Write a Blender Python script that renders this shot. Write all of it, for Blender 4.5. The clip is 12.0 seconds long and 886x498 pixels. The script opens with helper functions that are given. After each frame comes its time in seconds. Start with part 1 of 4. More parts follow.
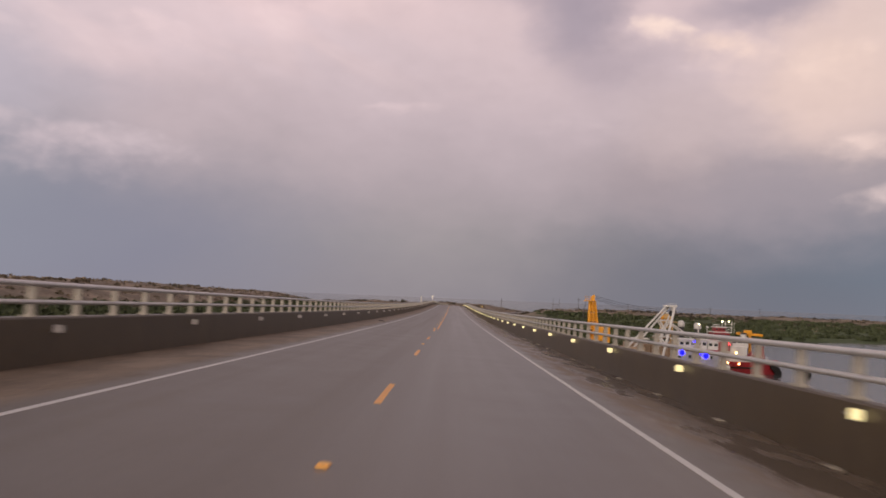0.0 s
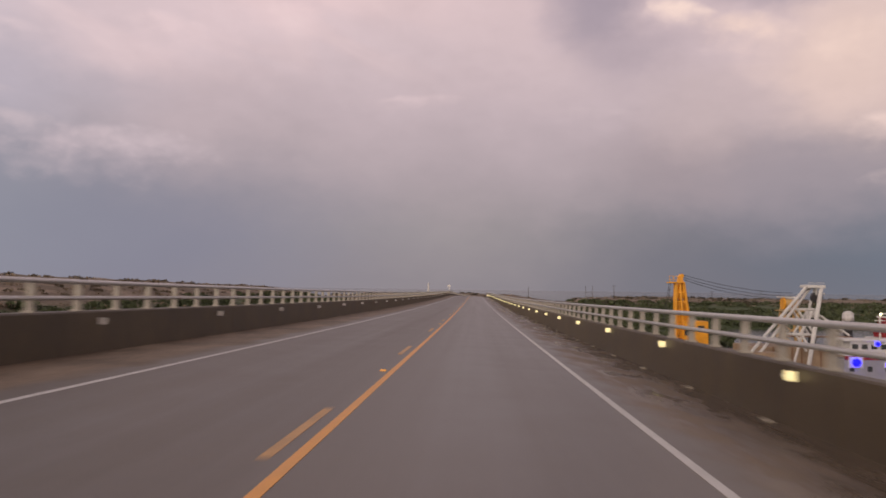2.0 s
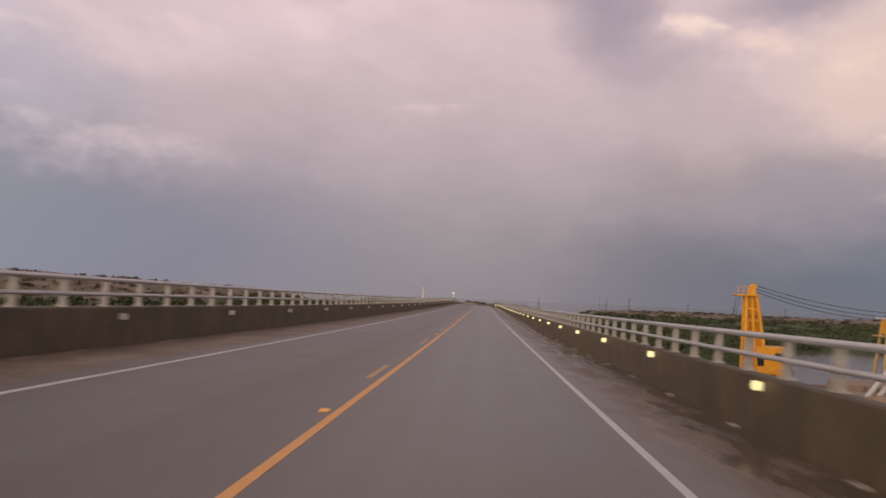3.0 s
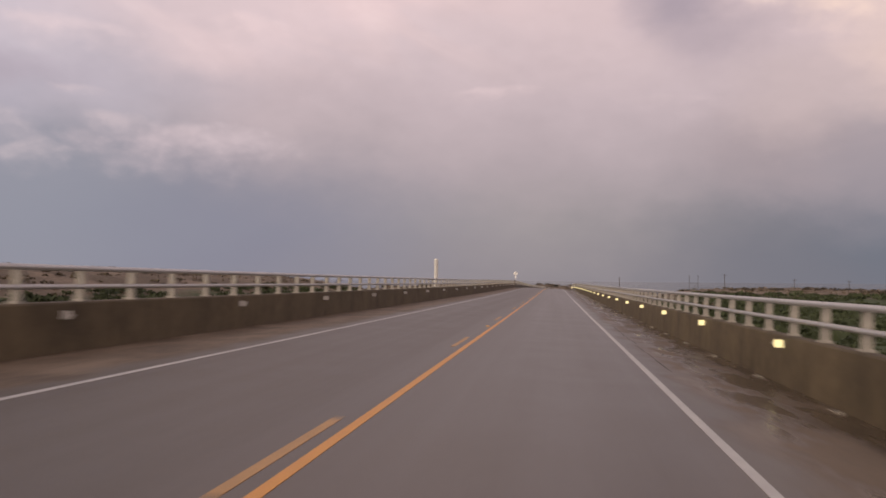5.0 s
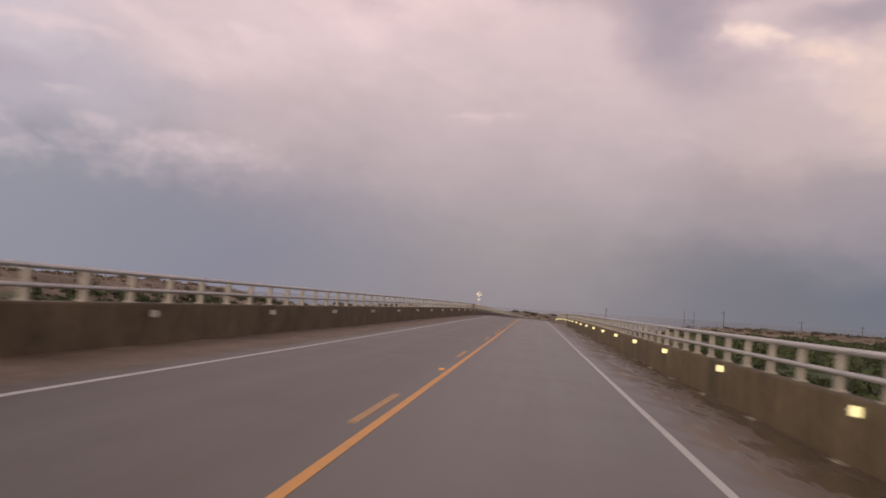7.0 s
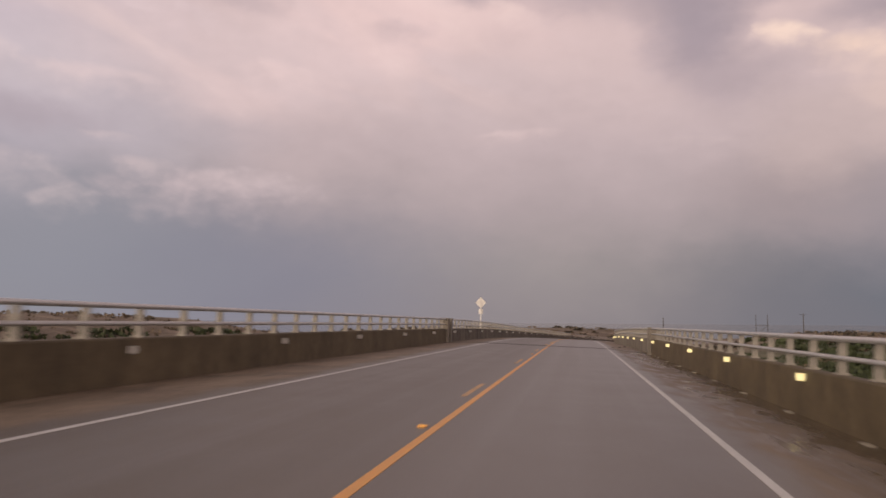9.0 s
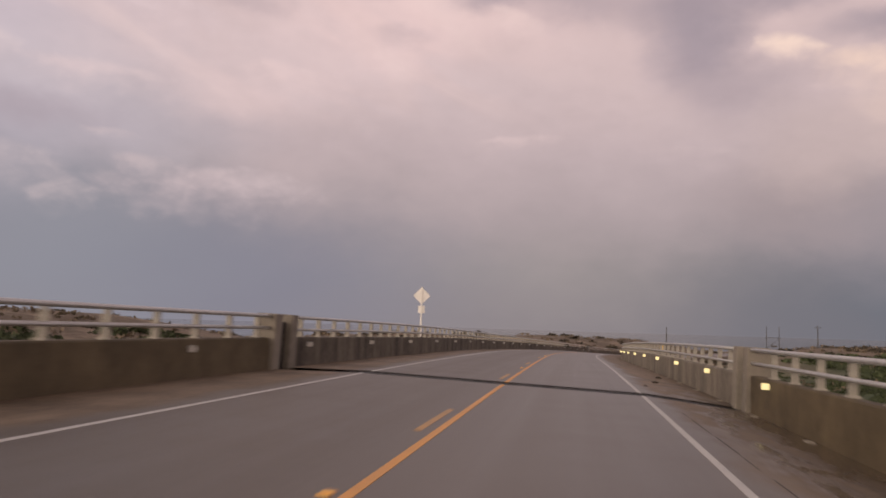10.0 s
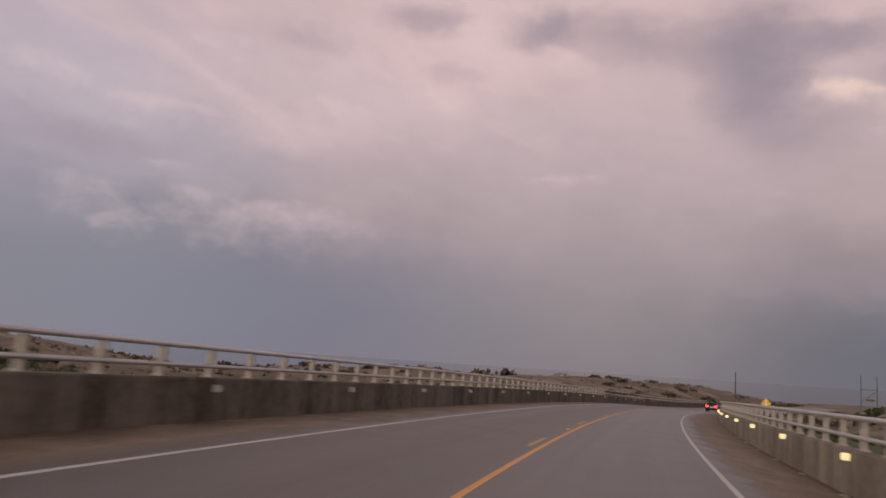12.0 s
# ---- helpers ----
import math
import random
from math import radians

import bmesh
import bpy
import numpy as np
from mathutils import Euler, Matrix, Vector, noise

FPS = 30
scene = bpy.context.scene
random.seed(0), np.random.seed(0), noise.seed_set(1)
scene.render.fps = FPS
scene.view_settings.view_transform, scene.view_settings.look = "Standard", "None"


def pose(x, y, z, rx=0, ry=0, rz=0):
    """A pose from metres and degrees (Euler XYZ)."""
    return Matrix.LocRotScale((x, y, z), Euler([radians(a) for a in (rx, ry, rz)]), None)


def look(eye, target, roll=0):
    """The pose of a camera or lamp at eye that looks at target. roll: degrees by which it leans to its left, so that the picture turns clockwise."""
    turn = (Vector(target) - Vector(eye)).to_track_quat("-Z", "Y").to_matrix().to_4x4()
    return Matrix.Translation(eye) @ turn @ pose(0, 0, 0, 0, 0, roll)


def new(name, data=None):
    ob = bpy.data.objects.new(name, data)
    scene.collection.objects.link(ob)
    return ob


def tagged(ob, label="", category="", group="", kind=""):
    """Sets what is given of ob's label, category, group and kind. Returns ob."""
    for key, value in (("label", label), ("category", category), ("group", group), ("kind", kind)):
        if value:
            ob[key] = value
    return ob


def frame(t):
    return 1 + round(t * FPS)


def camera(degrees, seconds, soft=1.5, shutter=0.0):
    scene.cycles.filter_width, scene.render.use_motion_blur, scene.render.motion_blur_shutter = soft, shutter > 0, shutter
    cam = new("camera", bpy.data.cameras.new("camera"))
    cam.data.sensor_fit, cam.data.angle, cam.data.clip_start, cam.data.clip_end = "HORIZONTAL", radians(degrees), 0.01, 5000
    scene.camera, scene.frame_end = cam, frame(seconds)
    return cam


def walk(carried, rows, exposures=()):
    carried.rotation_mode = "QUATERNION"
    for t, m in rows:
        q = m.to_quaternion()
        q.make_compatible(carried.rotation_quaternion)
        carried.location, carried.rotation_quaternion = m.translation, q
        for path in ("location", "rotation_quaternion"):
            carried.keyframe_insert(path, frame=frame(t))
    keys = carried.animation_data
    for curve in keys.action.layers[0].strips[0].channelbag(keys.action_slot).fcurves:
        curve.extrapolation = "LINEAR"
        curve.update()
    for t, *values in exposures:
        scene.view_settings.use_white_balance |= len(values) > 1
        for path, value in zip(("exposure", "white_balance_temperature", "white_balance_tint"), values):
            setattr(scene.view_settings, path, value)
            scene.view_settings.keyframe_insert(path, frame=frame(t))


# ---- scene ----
# a two-lane bridge over a harbour mouth at dusk, after rain; y runs along the bridge
cam = camera(59.02, 12.0, soft=1.7, shutter=0.3)
WALK = [
    (0.0, pose(0.929, -3.172, 1.497, 93.426, -2.326, 0.676)),
    (0.5, pose(0.997, 11.553, 1.246, 93.600, -2.318, 0.234)),
    (1.0, pose(1.127, 26.335, 0.992, 93.282, -0.949, 0.527)),
    (1.5, pose(1.400, 41.293, 0.751, 92.424, 0.392, 1.820)),
    (2.0, pose(1.532, 55.980, 0.528, 92.803, -0.737, 2.322)),
    (2.5, pose(1.633, 70.715, 0.342, 93.510, -1.675, 2.421)),
    (3.0, pose(1.746, 85.253, 0.192, 93.397, -2.418, 2.893)),
    (3.5, pose(1.834, 99.714, 0.061, 93.078, -0.780, 4.737)),
    (3.7, pose(1.881, 105.480, -0.017, 92.855, 0.376, 5.790)),
    (5.3, pose(1.963, 151.763, -0.299, 92.134, -0.636, 8.316)),
    (5.5, pose(1.930, 157.499, -0.337, 92.216, -0.746, 8.201)),
    (6.0, pose(1.838, 171.942, -0.400, 92.491, -1.043, 7.797)),
    (6.5, pose(1.741, 186.035, -0.455, 92.761, -2.062, 7.561)),
    (7.0, pose(1.712, 200.190, -0.497, 93.829, -3.727, 6.602)),
    (7.5, pose(1.665, 214.282, -0.550, 94.457, -3.593, 6.164)),
    (7.7, pose(1.685, 219.824, -0.563, 94.492, -3.049, 6.462)),
    (9.3, pose(1.830, 264.229, -0.689, 95.302, -0.188, 10.025)),
    (9.5, pose(1.836, 269.960, -0.677, 95.239, -0.178, 10.085)),
    (10.0, pose(1.842, 283.698, -0.695, 95.566, -1.741, 9.503)),
    (10.5, pose(1.839, 297.523, -0.764, 95.868, -3.192, 9.076)),
    (11.0, pose(1.818, 311.056, -0.874, 95.774, -3.658, 10.815)),
    (11.5, pose(1.835, 324.236, -1.003, 97.399, -2.893, 12.276)),
    (12.0, pose(1.876, 337.945, -1.204, 98.120, -3.650, 12.786)),
]
walk(cam, WALK, [(0.0, 0.10, 6520, 10), (1.0, 0.02, 6560, 12), (1.5, 0.12, 6530, 10), (2.0, 0.04, 6550, 11), (3.5, 0.06, 6550, 11), (6.0, 0.13, 6600, 9), (7.5, 0.08, 6600, 10), (9.0, 0.03, 6850, 10), (10.5, 0.0, 6700, 10), (11.0, 0.13, 6600, 10), (11.5, -0.06, 6600, 11), (12.0, -0.2, 6600, 12)])

# ---- sky and light ----
def nodes_of(owner):
    owner.use_nodes = True
    tree = owner.node_tree
    tree.nodes.clear()
    return tree


class Graph:
    """Small helper to write shader nodes as expressions."""

    def __init__(self, tree):
        self.tree = tree

    def node(self, kind, **props):
        n = self.tree.nodes.new(kind)
        for key, value in props.items():
            if key == "operation":
                n.operation = value
            elif key == "blend_type":
                n.blend_type = value
            elif key == "data_type":
                n.data_type = value
        return n

    def put(self, socket, value):
        if isinstance(value, bpy.types.NodeSocket):
            self.tree.links.new(value, socket)
        else:
            socket.default_value = value

    def math(self, op, a, b=0.0, c=0.0, clamp=False):
        n = self.node("ShaderNodeMath", operation=op)
        n.use_clamp = clamp
        for i, v in enumerate((a, b, c)):
            self.put(n.inputs[i], v)
        return n.outputs[0]

    def noise(self, vector, scale, detail=4.0, rough=0.55, dist=0.0):
        n = self.node("ShaderNodeTexNoise")
        self.put(n.inputs["Vector"], vector)
        self.put(n.inputs["Scale"], scale)
        self.put(n.inputs["Detail"], detail)
        self.put(n.inputs["Roughness"], rough)
        self.put(n.inputs["Distortion"], dist)
        return n.outputs["Fac"]

    def mix(self, fac, a, b, blend="MIX"):
        n = self.node("ShaderNodeMix", data_type="RGBA", blend_type=blend)
        self.put(n.inputs[0], fac)
        self.put(n.inputs[6], a)
        self.put(n.inputs[7], b)
        return n.outputs[2]

    def ramp(self, fac, stops):
        n = self.node("ShaderNodeValToRGB")
        e = n.color_ramp.elements
        while len(e) < len(stops):
            e.new(0.5)
        for item, (pos, col) in zip(e, stops):
            item.position = pos
            item.color = (*col, 1) if len(col) == 3 else (col[0], col[0], col[0], 1)
        self.put(n.inputs[0], fac)
        return n.outputs[0]

    def combine(self, x, y, z):
        n = self.node("ShaderNodeCombineXYZ")
        for i, v in enumerate((x, y, z)):
            self.put(n.inputs[i], v)
        return n.outputs[0]

    def step(self, v, lo, hi):
        n = self.node("ShaderNodeMapRange")
        n.interpolation_type = "SMOOTHSTEP"
        self.put(n.inputs[0], v)
        n.inputs[1].default_value, n.inputs[2].default_value = lo, hi
        return n.outputs[0]


def lin(r, g, b):
    """Linear colour from 8-bit sRGB."""
    return tuple(((v / 255 + 0.055) / 1.055) ** 2.4 for v in (r, g, b))


def build_sky():
    world = bpy.data.worlds.new("dusk_sky")
    scene.world = world
    tree = nodes_of(world)
    g = Graph(tree)
    coord = tree.nodes.new("ShaderNodeTexCoord").outputs["Generated"]
    sep = tree.nodes.new("ShaderNodeSeparateXYZ")
    tree.links.new(coord, sep.inputs[0])
    x, y, z = sep.outputs
    az = g.math("MULTIPLY", g.math("ARCTAN2", x, y), 57.2958)
    el = g.math("MULTIPLY", g.math("ARCSINE", z), 57.2958)
    # soft cloud edges: bend the angles with noise
    def place(k, seed):
        return g.combine(g.math("MULTIPLY", az, 0.1 * k), g.math("MULTIPLY", el, 0.16 * k), seed)
    wide1, wide2 = g.noise(place(1.0, 0.0), 1.2, 3, 0.5), g.noise(place(1.0, 7.3), 1.2, 3, 0.5)
    puff1, puff2 = g.noise(place(1.0, 3.1), 5.0, 4, 0.5), g.noise(place(1.0, 11.7), 5.0, 4, 0.5)

    def bend(angle, terms):
        for field, amount in terms:
            angle = g.math("ADD", angle, g.math("MULTIPLY", g.math("SUBTRACT", field, 0.5), amount))
        return angle
    az_s = bend(az, ((wide1, 6.0), (puff1, 2.0)))
    el_s = bend(el, ((wide2, 3.2), (puff2, 1.4)))
    az_p = bend(az, ((wide1, 2.0), (puff1, 1.2)))
    el_p = bend(el, ((wide2, 1.0), (puff2, 0.8)))
    # rounded heaps of cloud, in two sizes, and their relief towards the light
    def heaps(scale, shift=0.0):
        n = tree.nodes.new("ShaderNodeTexVoronoi")
        n.voronoi_dimensions, n.feature, n.normalize = "2D", "SMOOTH_F1", True
        g.put(n.inputs["Vector"], g.combine(g.math("ADD", az_p, shift), g.math("MULTIPLY", g.math("ADD", el_p, shift), 1.5), 0.0))
        n.inputs["Scale"].default_value, n.inputs["Detail"].default_value = scale, 2.0
        n.inputs["Roughness"].default_value, n.inputs["Smoothness"].default_value = 0.5, 0.7
        return g.math("SUBTRACT", 1.0, n.outputs["Distance"])
    heap = heaps(0.42)
    relief = g.math("SUBTRACT", heap, heaps(0.42, 0.45))

    def patch(a0, e0, wa, we, soft=0.9):
        """A soft cloud mass about a bearing and height (degrees), 0..1."""
        u = g.math("DIVIDE", g.math("SUBTRACT", az_s, a0), wa)
        v = g.math("DIVIDE", g.math("SUBTRACT", el_s, e0), we)
        d = g.math("SQRT", g.math("ADD", g.math("MULTIPLY", u, u), g.math("MULTIPLY", v, v)))
        return g.step(d, 1.0 + soft, 1.0 - soft)

    def lump(a0, e0, wa, up, down, lean=0.0, rough=1.0, edge=1.1):
        """A heaped cloud: a rounded, fairly crisp head that melts away below."""
        u = g.math("DIVIDE", g.math("SUBTRACT", az_p, a0), wa)
        v = g.math("SUBTRACT", g.math("SUBTRACT", el_p, e0), g.math("MULTIPLY", u, lean))
        v = g.math("ADD", g.math("DIVIDE", g.math("MAXIMUM", v, 0.0), up), g.math("DIVIDE", g.math("MINIMUM", v, 0.0), down))
        f = g.math("SUBTRACT", 1.0, g.math("ADD", g.math("MULTIPLY", u, u), g.math("MULTIPLY", v, v)))
        f = g.math("ADD", f, g.math("ADD", g.math("MULTIPLY", g.math("SUBTRACT", heap, 0.68), rough), g.math("MULTIPLY", g.math("SUBTRACT", puff2, 0.5), 1.0)))
        width = g.math("ADD", edge, g.math("MULTIPLY", g.step(v, 0.5, -0.8), 1.5))
        body = g.step(g.math("DIVIDE", f, width), 0.0, 1.0)
        light = g.math("ADD", g.math("ADD", 0.70, g.math("MULTIPLY", v, 0.25)), g.math("MULTIPLY", relief, 0.9), clamp=True)
        return g.math("MULTIPLY", body, light)

    height = g.math("MULTIPLY", el_s, 1 / 60.0, clamp=True)
    col = g.ramp(height, [(0.0, lin(143, 136, 141)), (0.06, lin(155, 147, 150)), (0.13, lin(172, 159, 164)), (0.21, lin(191, 174, 179)), (0.30, lin(208, 187, 190)), (0.43, lin(220, 194, 195)), (0.75, lin(190, 178, 186)), (1.0, lin(172, 166, 180))])

    def lay(base, fac, colour, amount):
        return g.mix(g.math("MULTIPLY", fac, amount), base, (*lin(*colour), 1))
    # broad masses
    col = lay(col, patch(-26, 3.0, 15, 5.0, 0.75), (131, 131, 147), 0.88)
    col = lay(col, patch(-40, 6.0, 12, 8.0, 0.75), (141, 143, 156), 0.85)
    col = lay(col, patch(-33, 13.0, 8, 2.4, 0.8), (181, 173, 184), 0.6)
    col = lay(col, patch(24, 2.0, 11, 5.5, 0.95), (108, 113, 126), 0.88)
    col = lay(col, patch(27, 3.2, 7, 2.4, 0.8), (104, 116, 130), 0.75)
    col = lay(col, patch(40, 3.0, 14, 5.5, 0.8), (112, 120, 133), 0.8)
    col = lay(col, patch(17, 1.0, 12, 4.5, 0.95), (112, 112, 122), 0.62)
    col = lay(col, patch(23, 8.0, 10, 3.2, 0.8), (160, 149, 156), 0.75)
    col = lay(col, patch(14, 9.0, 5, 2.6, 0.8), (164, 149, 153), 0.5)
    col = lay(col, patch(26, 15.0, 6, 4.0, 0.7), (226, 199, 189), 0.8)
    col = lay(col, patch(34, 20, 10, 9, 0.8), (222, 197, 189), 0.75)
    col = lay(col, patch(16.5, 12.0, 3.5, 2.6, 0.8), (199, 179, 179), 0.6)
    col = lay(col, patch(-22, 18.2, 10, 3.0, 0.8), (221, 198, 201), 0.7)
    col = lay(col, patch(-13, 23, 9, 3.5, 0.8), (231, 203, 204), 0.8)
    col = lay(col, patch(-42, 18, 9, 7, 0.8), (190, 181, 196), 0.7)
    col = lay(col, patch(-38, 16.5, 8, 2.6, 0.8), (203, 192, 200), 0.4)
    # faint slanting veils, high on the seaward side
    slant = g.combine(g.math("ADD", g.math("MULTIPLY", az, 0.05), g.math("MULTIPLY", el, 0.02)), g.math("ADD", g.math("MULTIPLY", el, 0.14), g.math("MULTIPLY", az, 0.05)), 2.0)
    veil = g.noise(slant, 1.6, 3.0, 0.45, 0.8)
    high = g.math("MULTIPLY", g.step(el, 11.0, 18.0), g.step(az, 4.0, -12.0))
    col = lay(col, g.math("MULTIPLY", g.step(veil, 0.56, 0.36), high), (194, 181, 189), 0.22)
    col = lay(col, g.math("MULTIPLY", g.step(veil, 0.48, 0.74), high), (230, 206, 206), 0.4)
    # the lit bank over the sea: bearing, height, half width, rise, fall, lean, colour, amount
    for a0, e0, wa, up, down, lean, colour, amount in (
        (-27.2, 8.8, 9.0, 2.1, 2.6, 0.3, (194, 179, 186), 0.85), (-24.3, 9.4, 6.8, 1.4, 1.8, 0.1, (202, 185, 190), 0.75),
        (-31.2, 10.3, 2.6, 1.0, 1.3, 0.0, (201, 185, 190), 0.75), (-30.0, 7.8, 2.6, 1.2, 1.6, 0.0, (197, 181, 187), 0.45),
        (-24.0, 7.7, 2.4, 0.9, 1.3, 0.0, (193, 178, 185), 0.4), (-38.4, 9.4, 3.2, 1.8, 2.4, -0.3, (198, 184, 190), 0.65),
        (-36.0, 7.6, 2.2, 1.4, 1.7, 0.0, (203, 188, 193), 0.7), (-33.7, 12.3, 2.2, 0.5, 0.6, 0.0, (203, 188, 194), 0.7),
        (-34.4, 16.0, 5.6, 1.1, 1.5, -0.3, (218, 198, 202), 0.85), (-41.8, 17.0, 4.0, 1.6, 1.8, -0.5, (212, 196, 202), 0.75),
        (-22.4, 17.2, 3.2, 1.4, 1.8, -0.2, (226, 202, 204), 0.8), (-30.0, 20.6, 5.0, 1.3, 1.6, -0.4, (220, 200, 206), 0.6),
        (-4.2, 13.5, 3.8, 0.6, 1.0, 0.2, (211, 190, 193), 0.85), (8.6, 12.5, 4.4, 0.6, 1.2, -0.3, (197, 179, 183), 0.7)):
        col = lay(col, lump(a0, e0, wa, up, down, lean), colour, amount)
    # shaded violet undersides
    for a0, e0, wa, we, amount in ((-6.8, 24.1, 3.0, 1.2, 0.8), (-0.6, 23.4, 2.8, 1.4, 0.6), (3.6, 22.4, 2.6, 1.2, 0.5), (8.6, 21.8, 3.6, 2.8, 0.95), (14.0, 22.8, 3.6, 1.1, 0.8), (8.3, 19.2, 3.0, 2.2, 0.8), (11.5, 16.6, 3.4, 1.8, 0.55), (20.8, 20.2, 4.0, 1.3, 0.85), (-16.0, 24.4, 2.6, 0.9, 0.6), (-13.2, 20.9, 1.8, 0.6, 0.3), (-24.9, 22.2, 2.4, 0.7, 0.3), (-38.5, 13.2, 4.0, 1.0, 0.4)):
        col = lay(col, patch(a0, e0, wa, we, 0.85), (163, 150, 161), amount)
    col = lay(col, patch(2.0, 26.6, 9.0, 1.0, 0.8), (226, 201, 200), 0.7)
    # sunlit heads
    for a0, e0, wa, up, down, lean, colour, amount in (
        (-4.6, 22.0, 2.6, 0.9, 1.4, -0.5, (230, 205, 204), 0.85), (-11.4, 23.4, 2.6, 1.6, 1.8, 0.0, (232, 206, 206), 0.6),
        (14.4, 19.0, 2.6, 1.3, 1.3, -0.6, (246, 219, 207), 1.0), (18.6, 17.4, 3.8, 1.4, 1.9, -0.5, (238, 210, 199), 0.95),
        (25.6, 15.6, 4.4, 2.4, 2.6, 0.4, (233, 206, 195), 0.8), (27.6, 10.5, 2.8, 1.2, 1.6, 0.0, (229, 204, 197), 1.0),
        (29.5, 7.4, 4.0, 1.0, 1.5, 0.4, (214, 194, 192), 1.0)):
        col = lay(col, lump(a0, e0, wa, up, down, lean), colour, amount)
    # faint mottling of the cloud deck, stronger higher up
    grain = g.math("ADD", g.math("MULTIPLY", g.math("SUBTRACT", wide2, 0.5), 0.14), g.math("ADD", g.math("MULTIPLY", g.math("SUBTRACT", puff1, 0.5), 0.08), g.math("MULTIPLY", relief, 0.05)))
    gain = g.math("ADD", 1.0, g.math("MULTIPLY", grain, g.step(el, 1.0, 16.0)))
    col = g.mix(1.0, col, g.combine(gain, gain, gain), "MULTIPLY")
    # the west, where the sun has just gone: a broad warm glow in the clouds
    west = g.math("MULTIPLY", g.step(g.math("ADD", g.math("MULTIPLY", y, 0.82), g.math("MULTIPLY", x, 0.57)), 0.10, -0.75), g.step(el, 62.0, 12.0))
    col = g.mix(g.math("MULTIPLY", west, 0.85), col, (1.38, 1.09, 0.86, 1))
    clear = tree.nodes.new("ShaderNodeTexSky")
    clear.sky_type, clear.sun_disc = "NISHITA", False
    clear.sun_elevation, clear.sun_rotation = radians(9), radians(216)
    back = tree.nodes.new("ShaderNodeBackground")
    g.put(back.inputs[0], col)
    back.inputs[1].default_value = 1.0
    above = tree.nodes.new("ShaderNodeBackground")
    tree.links.new(clear.outputs[0], above.inputs[0])
    above.inputs[1].default_value = 0.06
    cover = tree.nodes.new("ShaderNodeMixShader")
    g.put(cover.inputs[0], g.step(el, 75.0, 40.0))
    tree.links.new(above.outputs[0], cover.inputs[1])
    tree.links.new(back.outputs[0], cover.inputs[2])
    out = tree.nodes.new("ShaderNodeOutputWorld")
    tree.links.new(cover.outputs[0], out.inputs[0])


build_sky()
sun = new("sun", bpy.data.lights.new("sun", "SUN"))
sun.data.energy, sun.data.angle, sun.data.color = 1.25, radians(25), (1.0, 0.87, 0.76)
sun.matrix_world = look((0, 0, 0), (0.58, 0.80, -0.17))

# ---- the line of the road ----
S0, S1 = -40.0, 640.0
KAPPA, BEND, EASE = 0.0016, 334.0, 12.0
GRADE = [-1.831, -1.714, -1.408, -0.891, -0.492, -0.323, -0.118, -0.47, -2.089, -2.7, -4.0]
TILT = 0.039
_s = np.arange(-60, 1001, 0.5)
_k = KAPPA * np.clip((_s - BEND) / EASE, 0, 1) * np.clip((620 - _s) / 60, 0, 1)
_g = np.interp(_s, [*np.arange(-50, 451, 50.0), 520, 640], [v / 100 for v in GRADE] + [-0.02, 0.0])


def _sum(v):
    return np.concatenate([[0], np.cumsum((v[1:] + v[:-1]) * 0.25)])


_th = _sum(_k)
_x, _y, _z = _sum(np.sin(_th)), _sum(np.cos(_th)), _sum(_g)
_x, _y, _z = (v - np.interp(0, _s, v) for v in (_x, _y, _z))


def spot(s, lat, h=0.0):
    """A point of the bridge: metres along, metres right of the solid yellow line, metres over the lanes' plane."""
    th = np.interp(s, _s, _th)
    return Vector((np.interp(s, _s, _x) + lat * math.cos(th), np.interp(s, _s, _y) - lat * math.sin(th), np.interp(s, _s, _z) + h - TILT * lat))


def turn(s):
    """The road's axes at s, as a matrix: x right, y along, z up."""
    a, b = spot(s - 0.3, 0), spot(s + 0.3, 0)
    ahead = (b - a).normalized()
    right = (spot(s, 1) - spot(s, 0)).normalized()
    up = right.cross(ahead).normalized()
    m = Matrix.Identity(4)
    for i, v in enumerate((right, ahead, up)):
        m.col[i].xyz = v
    return m


def stand(s, lat, h=0.0, upright=False):
    m = turn(s)
    if upright:
        m = Matrix.Rotation(-float(np.interp(s, _s, _th)), 4, "Z")
    m.translation = spot(s, lat, h)
    return m


def deck_h(lat):
    """Height of the deck's surface over the lanes' plane: the shoulders fall to the gutters."""
    return float(np.interp(lat, [-6.6, -6.2, -3.9, 3.7, 6.0, 6.4], [-0.09, -0.09, 0, 0, -0.17, -0.17]))


# ---- materials ----
def material(name):
    m = bpy.data.materials.new(name)
    tree = nodes_of(m)
    g = Graph(tree)
    bsdf = tree.nodes.new("ShaderNodeBsdfPrincipled")
    out = tree.nodes.new("ShaderNodeOutputMaterial")
    tree.links.new(bsdf.outputs[0], out.inputs[0])
    where = tree.nodes.new("ShaderNodeTexCoord").outputs["Object"]
    return m, g, bsdf, where


def bump(g, bsdf, height, strength, distance=0.01):
    b = g.tree.nodes.new("ShaderNodeBump")
    b.inputs["Strength"].default_value, b.inputs["Distance"].default_value = strength, distance
    g.put(b.inputs["Height"], height)
    g.tree.links.new(b.outputs[0], bsdf.inputs["Normal"])


